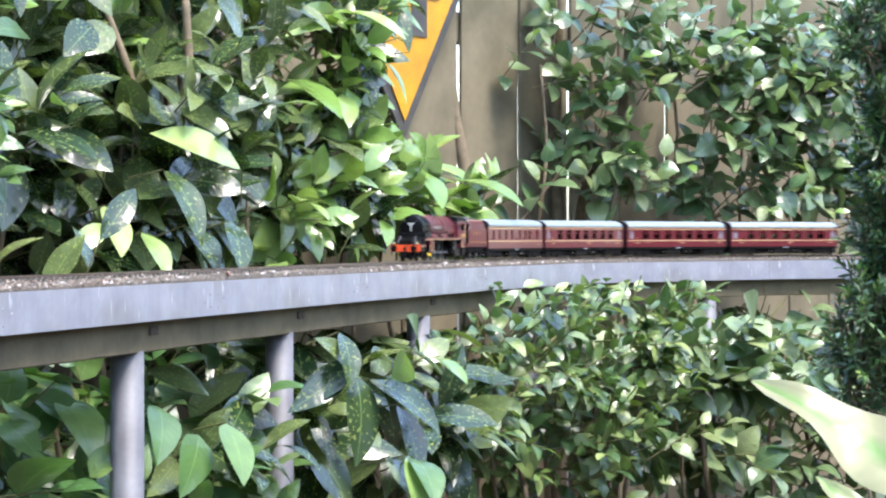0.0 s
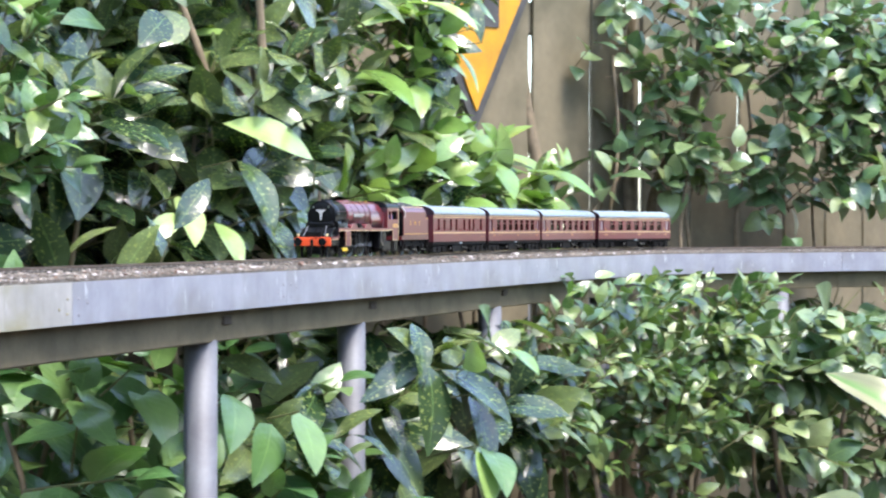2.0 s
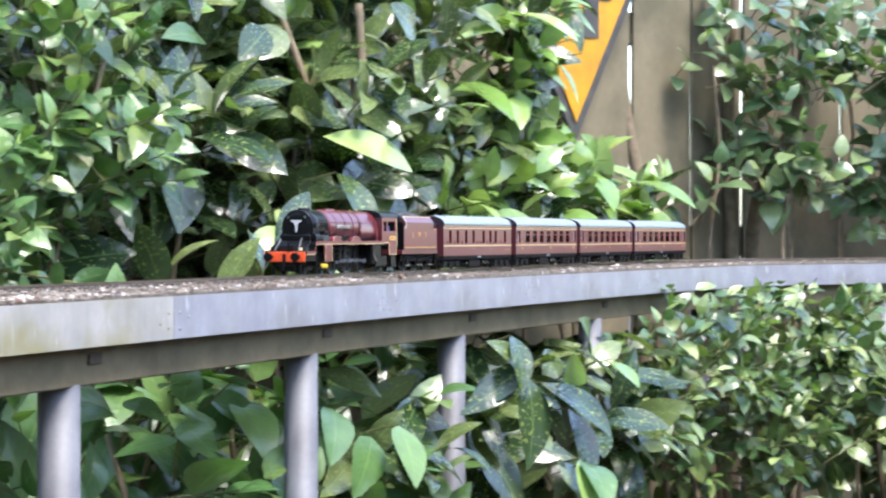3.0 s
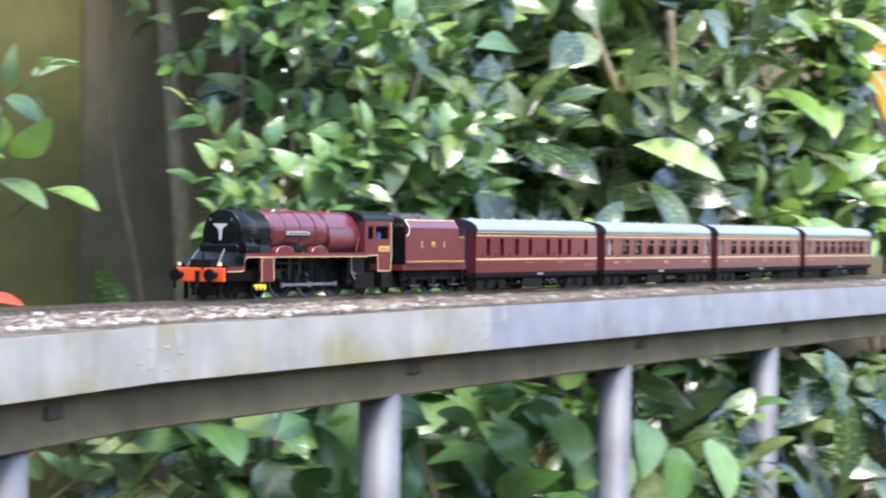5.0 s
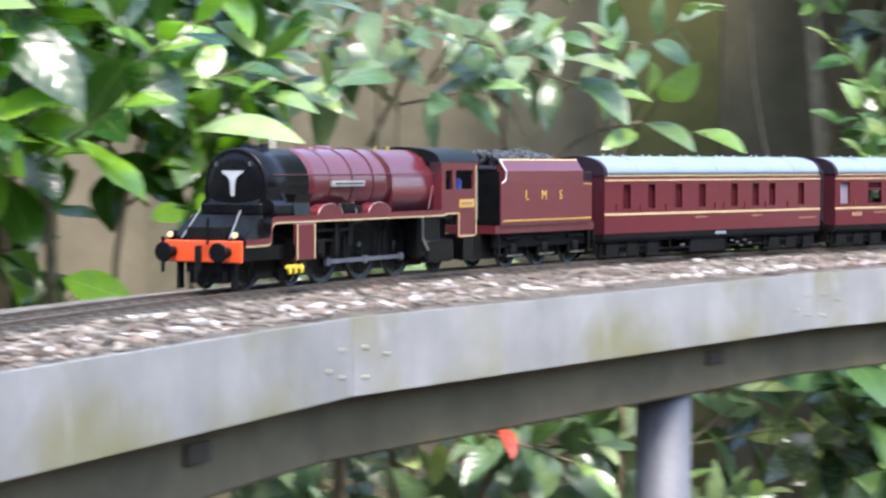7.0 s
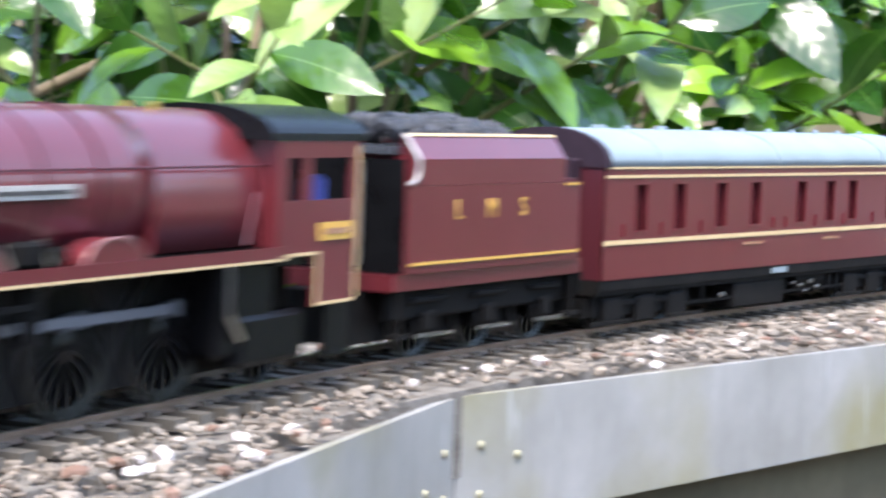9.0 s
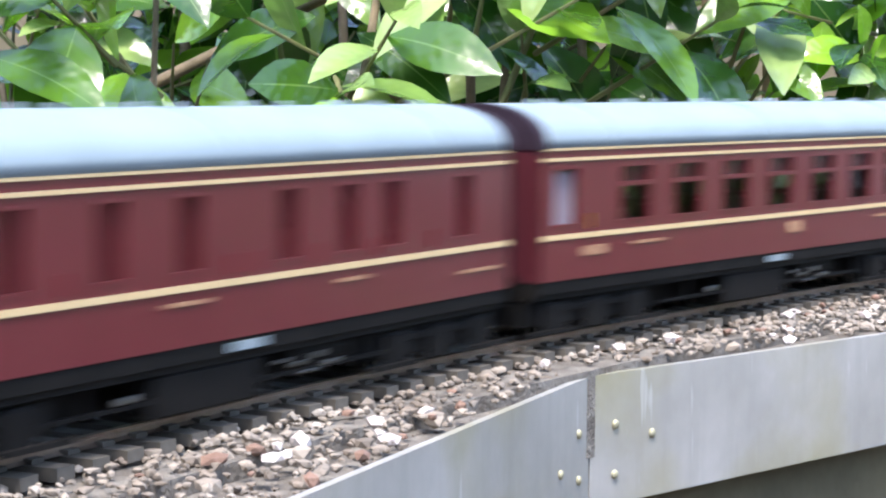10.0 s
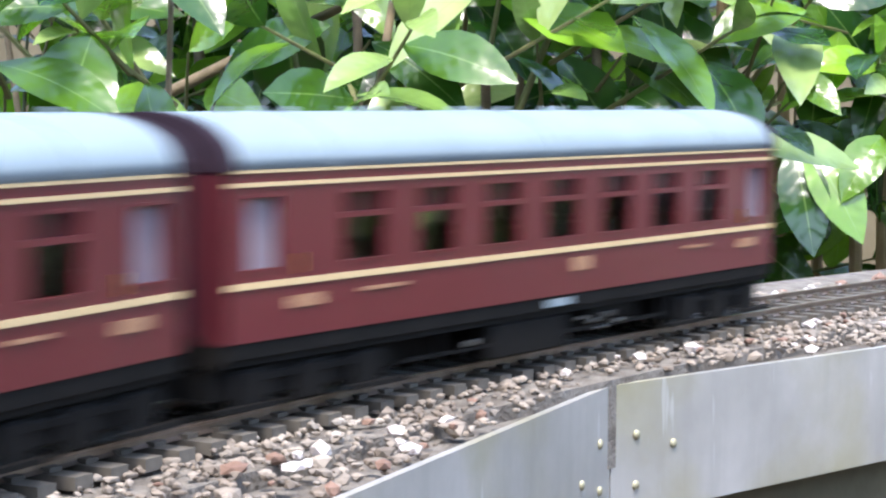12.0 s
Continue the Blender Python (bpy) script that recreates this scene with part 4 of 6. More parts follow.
    part("chimney", tube(tube(bmesh.new(), (-0.062, 0, 0.0860), (-0.062, 0, 0.0910), 0.0100, 0.0084, 20), (-0.062, 0, 0.0910), (-0.062, 0, 0.0922), 0.0092, 0.0086, 20), BLACK, loco)
    boiler = part("boiler", drum([(-0.0908, 0.0228, 0.0667), (-0.100, 0.0229, 0.0668), (-0.190, 0.0240, 0.0662), (-0.2005, 0.0241, 0.0662)]), MAROON, loco, "maroon boiler with polished bands")
    for x, r in ((-0.0912, 0.0231), (-0.118, 0.0234), (-0.146, 0.0238), (-0.174, 0.0242)):
        bm = drum([(x, r, 0.0666), (x - 0.0016, r, 0.0666)])
        part("band", bm, MAROON_DULL, boiler)
    fb = bmesh.new()
    prism(fb, [(-0.0235, 0.0468), (0.0235, 0.0468), (0.0242, 0.060), (0.0225, 0.074), (0.0165, 0.0838), (0.008, 0.0890), (0, 0.0900), (-0.008, 0.0890), (-0.0165, 0.0838), (-0.0225, 0.074), (-0.0242, 0.060)], -0.268, -0.2008)
    firebox = part("firebox", fb, MAROON, loco, "maroon sloping firebox")
    for ob in (sb, boiler, firebox):
        for f in ob.data.polygons:
            f.use_smooth = len(f.vertices) == 4
    part("dome", drum([(-0.138, 0.0060, 0.0843), (-0.142, 0.0076, 0.0843), (-0.154, 0.0076, 0.0843), (-0.158, 0.0060, 0.0843)]), MAROON, boiler, smooth=True)
    part("top_feed", B((-0.128, -0.118, -0.008, 0.008, 0.0860, 0.0908), bevel=0.002), MAROON, boiler)
    part("safety_valve", tube(tube(bmesh.new(), (-0.228, 0.005, 0.0880), (-0.228, 0.005, 0.0918), 0.0017, 0.0013, 10), (-0.228, -0.005, 0.0880), (-0.228, -0.005, 0.0918), 0.0017, 0.0013, 10), BRASS, boiler)
    for side in (1, -1):
        part("handrail", tube(bmesh.new(), (-0.045, side * 0.0245, 0.0725), (-0.262, side * 0.0260, 0.0725), 0.0004, seg=6), MAROON_DULL, boiler)
        y = side * 0.0252
        part("nameplate", B((-0.160, -0.118, min(y, y - side * 0.0025), max(y, y - side * 0.0025), 0.0645, 0.0683)), PLATE, boiler, "worn silver nameplate")
        part("nameplate_writing", B((-0.157, -0.121, min(y + side * 0.0001, y + side * 0.0004), max(y + side * 0.0001, y + side * 0.0004), 0.0658, 0.0670)), SIGN_BLACK, boiler)
        for x in (-0.106, -0.172):
            arch = bmesh.new()
            n = 12
            y0, y1 = side * 0.0215, side * 0.0300
            a = [(x + 0.0150 * math.cos(math.pi * i / n), 0.0464 + 0.0068 * math.sin(math.pi * i / n)) for i in range(n + 1)]
            for (xa, za), (xb, zb) in zip(a, a[1:]):
                vs = [arch.verts.new(q) for q in ((xa, y0, za), (xa, y1, za), (xb, y1, zb), (xb, y0, zb))]
                arch.faces.new(vs)
            arch.faces.new([arch.verts.new((xa, y1, za)) for xa, za in a])
            bmesh.ops.remove_doubles(arch, verts=arch.verts, dist=1e-6)
            sp = part("splasher", arch, MAROON, run, "maroon wheel splasher")
            rim = bmesh.new()
            for (xa, za), (xb, zb) in zip(a, a[1:]):
                tube(rim, (xa, y1, za), (xb, y1, zb), 0.0005, seg=5)
            part("splasher_rim", rim, RIM, sp)
        part("lubricator", B((-0.142, -0.128, min(side * 0.0235, side * 0.0290), max(side * 0.0235, side * 0.0290), 0.0466, 0.0535), (-0.153, -0.147, min(side * 0.0240, side * 0.0280), max(side * 0.0240, side * 0.0280), 0.0466, 0.0515), bevel=0.001), SOOT, run)
        part("lubricator_pipe", tube(tube(bmesh.new(), (-0.126, side * 0.0275, 0.0468), (-0.122, side * 0.0275, 0.0530), 0.0007, seg=6), (-0.145, side * 0.0275, 0.0468), (-0.140, side * 0.0275, 0.0540), 0.0007, seg=6), STEEL, run)
        part("reverser_rod", tube(bmesh.new(), (-0.250, side * 0.0262, 0.0475), (-0.256, side * 0.0262, 0.0640), 0.0006, seg=6), MAROON, run)
        cyl = tube(bmesh.new(), (-0.060, side * 0.0245, 0.0240), (-0.083, side * 0.0245, 0.0240), 0.0072, seg=20)
        tube(cyl, (-0.062, side * 0.0255, 0.0365), (-0.082, side * 0.0255, 0.0365), 0.0048, seg=16)
        cy = part("cylinder", cyl, BLACK, loco)
        yy = side * 0.0322
        part("cylinder_cover", B((-0.083, -0.061, min(yy, yy - side * 0.003), max(yy, yy - side * 0.003), 0.0180, 0.0415), bevel=0.0008), MAROON, cy, "maroon lined cylinder cover")
        w1, w2 = sorted((yy + side * 0.0001, yy + side * 0.0005))
        lines(cy, [(-0.0618, -0.0609, w1, w2, 0.0185, 0.0410), (-0.0831, -0.0822, w1, w2, 0.0185, 0.0410)])
        cock = tube(bmesh.new(), (-0.0520, side * 0.0300, 0.0140), (-0.0720, side * 0.0300, 0.0132), 0.0013, seg=8)
        for cx in (-0.0540, -0.0610, -0.0680):
            tube(cock, (cx, side * 0.0300, 0.0150), (cx - 0.0015, side * 0.0305, 0.0098), 0.0017, 0.0013, seg=8)
        part("drain_cock", cock, YELLOW, cy, "yellow drain cock")
        part("slide_bar", B((-0.116, -0.083, min(side * 0.0235, side * 0.0265), max(side * 0.0235, side * 0.0265), 0.0282, 0.0300), (-0.104, -0.096, min(side * 0.0230, side * 0.0270), max(side * 0.0230, side * 0.0270), 0.0210, 0.0282), (-0.120, -0.116, min(side * 0.0210, side * 0.0280), max(side * 0.0210, side * 0.0280), 0.0190, 0.0430)), SOOT, cy)
        part("expansion_link", B((-0.142, -0.136, min(side * 0.0240, side * 0.0265), max(side * 0.0240, side * 0.0265), 0.0250, 0.0430), (-0.138, -0.084, min(side * 0.0265, side * 0.0275), max(side * 0.0265, side * 0.0275), 0.0350, 0.0368)), SOOT, cy)
        part("ash_pan", B((-0.268, -0.234, min(side * 0.0130, side * 0.0270), max(side * 0.0130, side * 0.0270), 0.0120, 0.0430), (-0.286, -0.244, min(side * 0.0200, side * 0.0285), max(side * 0.0200, side * 0.0285), 0.0085, 0.0255), bevel=0.002), BLACK, loco)
        part("injector_pipe", tube(tube(bmesh.new(), (-0.236, side * 0.0290, 0.0430), (-0.236, side * 0.0290, 0.0270), 0.0010, seg=6), (-0.236, side * 0.0290, 0.0270), (-0.244, side * 0.0290, 0.0180), 0.0010, seg=6), STEEL, loco)
        # cab side with two window openings
        ya, yb = sorted((side * 0.0306, side * 0.0290))
        cab = part("cab_side", B((-0.318, -0.262, ya, yb, 0.0440, 0.0610), (-0.318, -0.262, ya, yb, 0.0750, 0.0805), (-0.268, -0.262, ya, yb, 0.0610, 0.0750), (-0.284, -0.279, ya, yb, 0.0610, 0.0750),
                                 (-0.318, -0.312, ya, yb, 0.0610, 0.0750), (-0.314, -0.288, ya, yb, 0.0260, 0.0440)), MAROON, loco, "maroon cab side lined in cream")
        o1, o2 = sorted((side * 0.0307, side * 0.0311))
        lines(cab, [(-0.3165, -0.3155, o1, o2, 0.0270, 0.0790), (-0.314, -0.288, o1, o2, 0.0260, 0.0270), (-0.289, -0.288, o1, o2, 0.0270, 0.0430), (-0.289, -0.264, o1, o2, 0.0430, 0.0440)])
        part("cab_number", B((-0.3125, -0.2895, o1, o2, 0.0475, 0.0535)), GOLD, cab, "gold number panel")
        part("number_bar", B((-0.3095, -0.2925, *sorted((side * 0.03115, side * 0.0314)), 0.0495, 0.0515)), FADED, cab)
        part("cab_step", B((-0.312, -0.296, ya, yb, 0.0090, 0.0258), (-0.313, -0.295, min(ya, yb) - 0.001, max(ya, yb) + 0.001, 0.0085, 0.0098)), BLACK, cab)
        part("grab_rail", tube(bmesh.new(), (-0.3195, side * 0.0300, 0.0380), (-0.3195, side * 0.0300, 0.0740), 0.0007, seg=6), STEEL, cab)
    roof = bmesh.new()
    prism(roof, [*roof_profile(0.0308, 0.0806, 0.0112)], -0.322, -0.258)
    part("cab_roof", roof, BLACK, loco, "black curved cab roof")
    part("cab_front", B((-0.264, -0.2625, -0.0288, 0.0288, 0.0440, 0.0805)), MAROON, loco)
    part("cab_floor", B((-0.320, -0.265, -0.0285, 0.0285, 0.0400, 0.0438)), BLACK, loco)
    part("backhead", B((-0.280, -0.2645, -0.015, 0.015, 0.0440, 0.0760), bevel=0.002), BLACK, loco)
    part("crew_seat", B((-0.306, -0.298, 0.017, 0.025, 0.0440, 0.0690), bevel=0.002), FIGURE, loco, "blue object inside the cab window")
    # wheels
    add_wheels(loco, SMALL_WHEEL, (-0.0276, -0.080), 0.0118, "leading wheels")
    add_wheels(loco, DRIVER, (-0.119, -0.170, -0.220), 0.0232, "large spoked driving wheels")
    add_wheels(loco, SMALL_WHEEL, (-0.279,), 0.0118, "trailing wheels")
    part("bogie_frame", B((-0.092, -0.016, -0.0120, -0.0095, 0.0060, 0.0150), (-0.092, -0.016, 0.0095, 0.0120, 0.0060, 0.0150), (-0.062, -0.046, -0.012, 0.012, 0.010, 0.0170)), BLACK, loco)
    part("front_frame", B((-0.058, -0.004, -0.0255, 0.0255, 0.0190, 0.0285), (-0.016, -0.006, -0.0120, 0.0120, 0.0050, 0.0188), bevel=0.0006), BLACK, loco)
    for side in (1, -1):
        y = side * 0.0200
        bm = B((-0.0530, 0.0535, y - 0.0008, y + 0.0008, -0.0016, 0.0016))
        for x in (-0.0505, 0.0, 0.0505):
            tube(bm, (x, y - 0.0012, 0), (x, y + 0.0012, 0), 0.0030, seg=12)
        RODS.append((part("coupling_rod", bm, PIPE, loco, "dull steel coupling rod"), side))
    return loco


RODS = []


def build_tender():
    """Six-wheeled tender, front at x = 0."""
    t = thing("locomotive_tender", "maroon model tender heaped with coal and lettered in gold", "model tender")
    bl = 0.163
    bm = B((-bl + 0.006, -0.010, -0.0305, 0.0305, 0.0330, 0.0650))
    body = part("tank_body", bm, MAROON, t, "maroon tender body")
    upper = [(-0.0305, 0.0651), (0.0305, 0.0651), (0.0305, 0.0748), (0.0235, 0.0838), (0.0225, 0.0838), (0.0225, 0.0760), (-0.0225, 0.0760), (-0.0225, 0.0838), (-0.0235, 0.0838), (-0.0305, 0.0748)]
    part("bunker", prism(bmesh.new(), upper, -bl + 0.021, -0.0175), MAROON, body, "maroon bunker with inward sloping sides")
    part("tank_top", B((-bl + 0.007, -bl + 0.0208, -0.029, 0.029, 0.0651, 0.0665)), MAROON_DULL, body)
    part("front_shield", B((-0.0098, -0.0085, -0.0295, 0.0295, 0.0330, 0.0745)), BLACK, t)
    part("frame", B((-bl, -0.004, -0.0290, 0.0290, 0.0270, 0.0328), (-bl, -0.004, -0.0285, 0.0285, 0.0266, 0.0270)), MAROON, t)
    # Solid black box added between the wheels to stop light coming through.
    part("inner_frame", B((-bl + 0.004, 0.010, -0.0138, 0.0138, 0.0070, 0.0265)), SOOT, t)
    for side in (1, -1):
        o1, o2 = sorted((side * 0.0306, side * 0.0311))
        lines(body, [(-bl + 0.007, -0.013, o1, o2, 0.0360, 0.0370), (-bl + 0.007, -bl + 0.0205, o1, o2, 0.0638, 0.0647)], GOLD)
        for x0, x1 in ((-bl + 0.0215, -0.0185),):
            top = bmesh.new()
            vs = [top.verts.new((x, side * y, z)) for x in (x0, x1) for y, z in ((0.0243, 0.0828), (0.0237, 0.0838), (0.0241, 0.0841), (0.0247, 0.0831))]
            for f in ((0, 1, 2, 3), (7, 6, 5, 4), (0, 4, 5, 1), (1, 5, 6, 2), (2, 6, 7, 3), (3, 7, 4, 0)):
                top.faces.new([vs[q] for q in f])
            part("lining", top, CREAM, body)
        bead = sweep(smooth_line([(-0.0110, side * 0.0306, 0.0655), (-0.0155, side * 0.0308, 0.0672), (-0.0172, side * 0.0308, 0.0705), (-0.0172, side * 0.0307, 0.0748), (-0.0172, side * 0.0275, 0.0790), (-0.0172, side * 0.0240, 0.0838)], 4), 0.0008, 0.0008, 6)
        part("beading", bead, PLATE, body, "pale worn edge beading", True)
        part("wing_plate", B((-0.0170, -0.0102, *sorted((side * 0.0290, side * 0.0305)), 0.0651, 0.0668)), MAROON, body)
        a1, a2 = sorted((side * 0.0195, side * 0.0232))
        fr = part("axle_frame", B((-bl + 0.004, -0.010, a1, a2, 0.0150, 0.0266), (-0.044, -0.030, a1, a2, 0.0085, 0.0150), (-0.094, -0.080, a1, a2, 0.0085, 0.0150), (-0.145, -0.130, a1, a2, 0.0085, 0.0150), bevel=0.001), SOOT, t)
        for x in (-0.037, -0.087, -0.1375):
            part("axle_box", B((x - 0.0045, x + 0.0045, *sorted((side * 0.0233, side * 0.0262)), 0.0105, 0.0180), bevel=0.0008), SOOT, fr)
            part("foot_bar", B((x - 0.012, x + 0.012, *sorted((side * 0.0262, side * 0.0276)), 0.0088, 0.0100)), TYRE, fr)
            part("leaf_spring", B((x - 0.013, x + 0.013, *sorted((side * 0.0235, side * 0.0260)), 0.0212, 0.0235), bevel=0.0006), SOOT, fr)
        for xs in (-0.011, -bl + 0.007):
            part("step", B((xs - 0.005, xs + 0.005, *sorted((side * 0.0250, side * 0.0300)), 0.0095, 0.0110), (xs - 0.001, xs + 0.001, *sorted((side * 0.0270, side * 0.0285)), 0.0109, 0.0268)), SOOT, fr)
        for i, ch in enumerate("LMS"):
            x = -0.050 - 0.0272 * i if side > 0 else -0.1044 + 0.0272 * i
            part("letter", text_mesh(ch, 0.0115, GOLD), None, body, "gold letter " + ch, at=Matrix.Translation((x, side * 0.0307, 0.0555)) @ pose(0, 0, 0, 90, 0, 180 if side > 0 else 0))
    part("rear_ladder", B((-bl + 0.0045, -bl + 0.0058, -0.020, -0.0185, 0.034, 0.074), (-bl + 0.0045, -bl + 0.0058, -0.012, -0.0105, 0.034, 0.074)), BLACK, t)
    part("buffer_beam", B((-bl, -bl + 0.002, -0.0295, 0.0295, 0.0185, 0.0269)), BLACK, t)
    rng = random.Random(2)
    coal = bmesh.new()
    for i in range(260):
        x = rng.uniform(-0.125, -0.022)
        y = rng.uniform(-0.021, 0.021)
        top = 0.0775 + 0.0125 * math.cos(y / 0.023 * 1.3) * (0.55 + 0.45 * math.sin(min(1, (x + 0.135) / 0.05) * 1.57))
        r = rng.uniform(0.0022, 0.0042)
        res = bmesh.ops.create_icosphere(coal, subdivisions=1, radius=r, matrix=Matrix.Translation((x, y, top - 0.002)) @ pose(0, 0, 0, rng.uniform(0, 360), rng.uniform(0, 360), 0))
        for v in res["verts"]:
            v.co += Vector((rng.uniform(-1, 1), rng.uniform(-1, 1), rng.uniform(-1, 1))) * r * 0.3
    tagged(part("coal", coal, COAL, t, "heap of black coal"), kind="stuff")
    part("coal_base", B((-0.140, -0.0120, -0.0222, 0.0222, 0.0762, 0.0790)), COAL, t)
    add_wheels(t, TENDER_WHEEL, (-0.037, -0.087, -0.1375), 0.0146)
    return t


def glass_mat():
    m = bpy.data.materials.new("dark_window_glass")
    m.use_nodes = True
    b = m.node_tree.nodes["Principled BSDF"]
    b.inputs["Base Color"].default_value = (0.5, 0.5, 0.48, 1)
    b.inputs["Roughness"].default_value = 0.06
    b.inputs["Transmission Weight"].default_value = 1.0
    b.inputs["IOR"].default_value = 1.2
    return m


PANE = glass_mat()
DARK_PANE = mat("dark_maroon_pane", (0.060, 0.010, 0.013), 0.14, 0, (0.08, 0.014, 0.018), 60, 0.5)


# ---- plants ----
def blade(name, material, wide, fold=0.18, curl=0.22, peak=0.42, n=7, wave=0.0, serrate=0.0):
    """A leaf one metre long from stalk to tip along +x, upper side +z."""
    verts, faces, rib = [], [], []
    for i in range(n + 1):
        u = i / n
        w = wide * 0.5 * (math.sin(math.pi * u ** (math.log(0.5) / math.log(peak))) ** 0.85 if 0 < u < 1 else 0.0) + 0.004
        z = -curl * u * u + 0.04 * math.sin(3 * u)
        for sgn in (-1, -0.55, 0, 0.55, 1):
            zz = z + fold * abs(sgn) * w + wave * math.sin(9 * u + sgn) * abs(sgn) * w - 0.25 * fold * sgn * sgn * w
            verts.append((u + (serrate * (i % 2) if abs(sgn) == 1 else 0), sgn * w, zz))
            rib.append(1.0 if sgn == 0 else 0.0)
    for i in range(n):
        for j in range(4):
            a = i * 5 + j
            faces.append((a, a + 5, a + 6, a + 1))
    return sheet_from(verts, faces, name, material, True, rib, [q for v in verts for q in v])


def rows_of(me):
    v = np.array([q.co[:] for q in me.vertices])
    f = np.array([list(p.vertices) for p in me.polygons])
    return v, f


CAMSIDE = FENCE_IN


def in_the_way(p, way, size, front):
    """True for a leaf that would stand on the deck or in the train's way; a bush in front of the deck keeps below its top."""
    for q in (p, p + way * size * 0.5, p + way * size):
        gap = float(np.min(np.hypot(TRACK[:, 0] - q.x, TRACK[:, 1] - q.y)))
        garden = edge_distance(q) < 0.0
        if gap < 0.115 and q.z > (0.86 if not garden else 0.95):
            return True
        if garden and front != "free" and q.z > (0.962 if front else 0.86):
            return True
    return False


def shrub(name, label, category, blobs, shoots, size, shapes, seed, per=7, reach=0.16, singles=120, tips=None, lean=0.55, spiral=2.4, droop=0.25, bark=TWIG, stems=5, group="", zclip=None):
    """Leafy shoots growing out of ellipsoid masses; the leaves nearest to the railway are pieces of their own, the rest one sheet."""
    rng = random.Random(seed)
    plant = thing(name, label, category, group)
    tot = sum(b[3] * b[4] * b[5] for b in blobs)
    twigs = bmesh.new()
    leaves = []
    for b in blobs:
        n = max(2, int(shoots * (b[3] * b[4] * b[5]) / tot))
        c = Vector(b[:3])
        for k in range(n):
            while True:
                q = Vector((rng.uniform(-1, 1), rng.uniform(-1, 1), rng.uniform(-1, 1)))
                if 0.25 < q.length < 1:
                    break
            p = c + Vector((q.x * b[3], q.y * b[4], q.z * b[5]))
            d = (q.normalized() * 0.55 + Vector((0, 0, 0.45)) + CAMSIDE * lean + Vector((rng.uniform(-1, 1), rng.uniform(-1, 1), rng.uniform(-0.7, 1))) * 0.5).normalized()
            ln = reach * rng.uniform(0.6, 1.3)
            tube(twigs, p - d * ln * 0.5, p + d * ln * (0.1 if in_the_way(p, d, ln, zclip) else 1.0), 0.0028, 0.0012, 5, False)
            spin = rng.uniform(0, 6.28)
            side = d.orthogonal().normalized()
            for j in range(per):
                u = j / (per - 1)
                a = spin + j * spiral
                out = Matrix.Rotation(a, 3, d) @ side
                tip = 0.25 + 0.75 * u
                way = (out * (1.05 - 0.55 * u) + d * (0.35 + 0.75 * u) + Vector((0, 0, -droop * (1.2 - u)))).normalized()
                up = (Vector((0, 0, 1)) * 0.8 + CAMSIDE * rng.uniform(-0.2, 0.85) + d * 0.35 + Vector((rng.uniform(-1, 1), rng.uniform(-1, 1), rng.uniform(-1, 1))) * 0.6)
                y = up.cross(way).normalized()
                z = way.cross(y)
                s = size * rng.uniform(0.65, 1.15) * (1.05 - 0.35 * u)
                pos = p + d * ln * u
                if in_the_way(pos, way, s, zclip):
                    continue
                m = Matrix.Translation(pos) @ Matrix((way, y, z)).transposed().to_4x4() @ Matrix.Scale(s, 4)
                shape = shapes[rng.randrange(len(shapes))]
                if tips and u > 0.7 and rng.random() < tips[1]:
                    shape = tips[0][rng.randrange(len(tips[0]))]
                leaves.append((pos.dot(CAMSIDE) + rng.uniform(-0.12, 0.12), m, shape))
    if len(twigs.verts):
        tagged(part("twig_growth", twigs, bark, plant), "fine twigs", kind="stuff")
    for k in range(stems):
        b = blobs[k % len(blobs)]
        x, y = b[0] + rng.uniform(-0.5, 0.5) * b[3], b[1] + rng.uniform(-0.5, 0.5) * b[4]
        p = Vector((b[0] * 0.7 + x * 0.3, b[1] * 0.7 + y * 0.3, -0.02))
        top = b[2] + b[5] * rng.uniform(0.2, 0.9)
        steps = 6
        r = rng.uniform(0.006, 0.011)
        line = [p]
        for i in range(steps):
            p = Vector((p.x + rng.uniform(-0.03, 0.03) + (x - p.x) / (steps - i), p.y + rng.uniform(-0.03, 0.03) + (y - p.y) / (steps - i), top * (i + 1) / steps))
            line.append(p)
        stem = sweep(smooth_line(line, 3), r, r * 0.4)
        part("stem", stem, BARK, plant, "brown woody stem", True)
    leaves.sort(key=lambda q: -q[0])
    for _, m, shape in leaves[:singles]:
        part("leaf", shape, None, plant, at=m)
    by = {}
    for _, m, shape in leaves[singles:]:
        by.setdefault(shape.name, (shape, []))[1].append(np.array(m))
    for shape, ms in by.values():
        v, f = rows_of(shape)
        v4 = np.c_[v, np.ones(len(v))]
        vv = np.concatenate([(v4 @ m.T)[:, :3] for m in ms])
        ff = np.concatenate([f + i * len(v) for i in range(len(ms))])
        rib = np.tile(np.array([1.0 if i % 5 == 2 else 0.0 for i in range(len(v))]), len(ms))
        me = sheet_from(vv.tolist(), ff.tolist(), "foliage", shape.materials[0], True, rib.tolist(), np.tile(v, (len(ms), 1)).ravel().tolist())
        tagged(part("foliage", me, None, plant), "mass of leaves", kind="stuff")
    return plant


def big_leaf(plant, p, towards, up, size, shape):
    way = (Vector(towards) - Vector(p)).normalized()
    y = Vector(up).cross(way).normalized()
    m = Matrix.Translation(p) @ Matrix((way, y, way.cross(y))).transposed().to_4x4() @ Matrix.Scale(size, 4)
    return part("leaf", shape, None, plant, at=m)


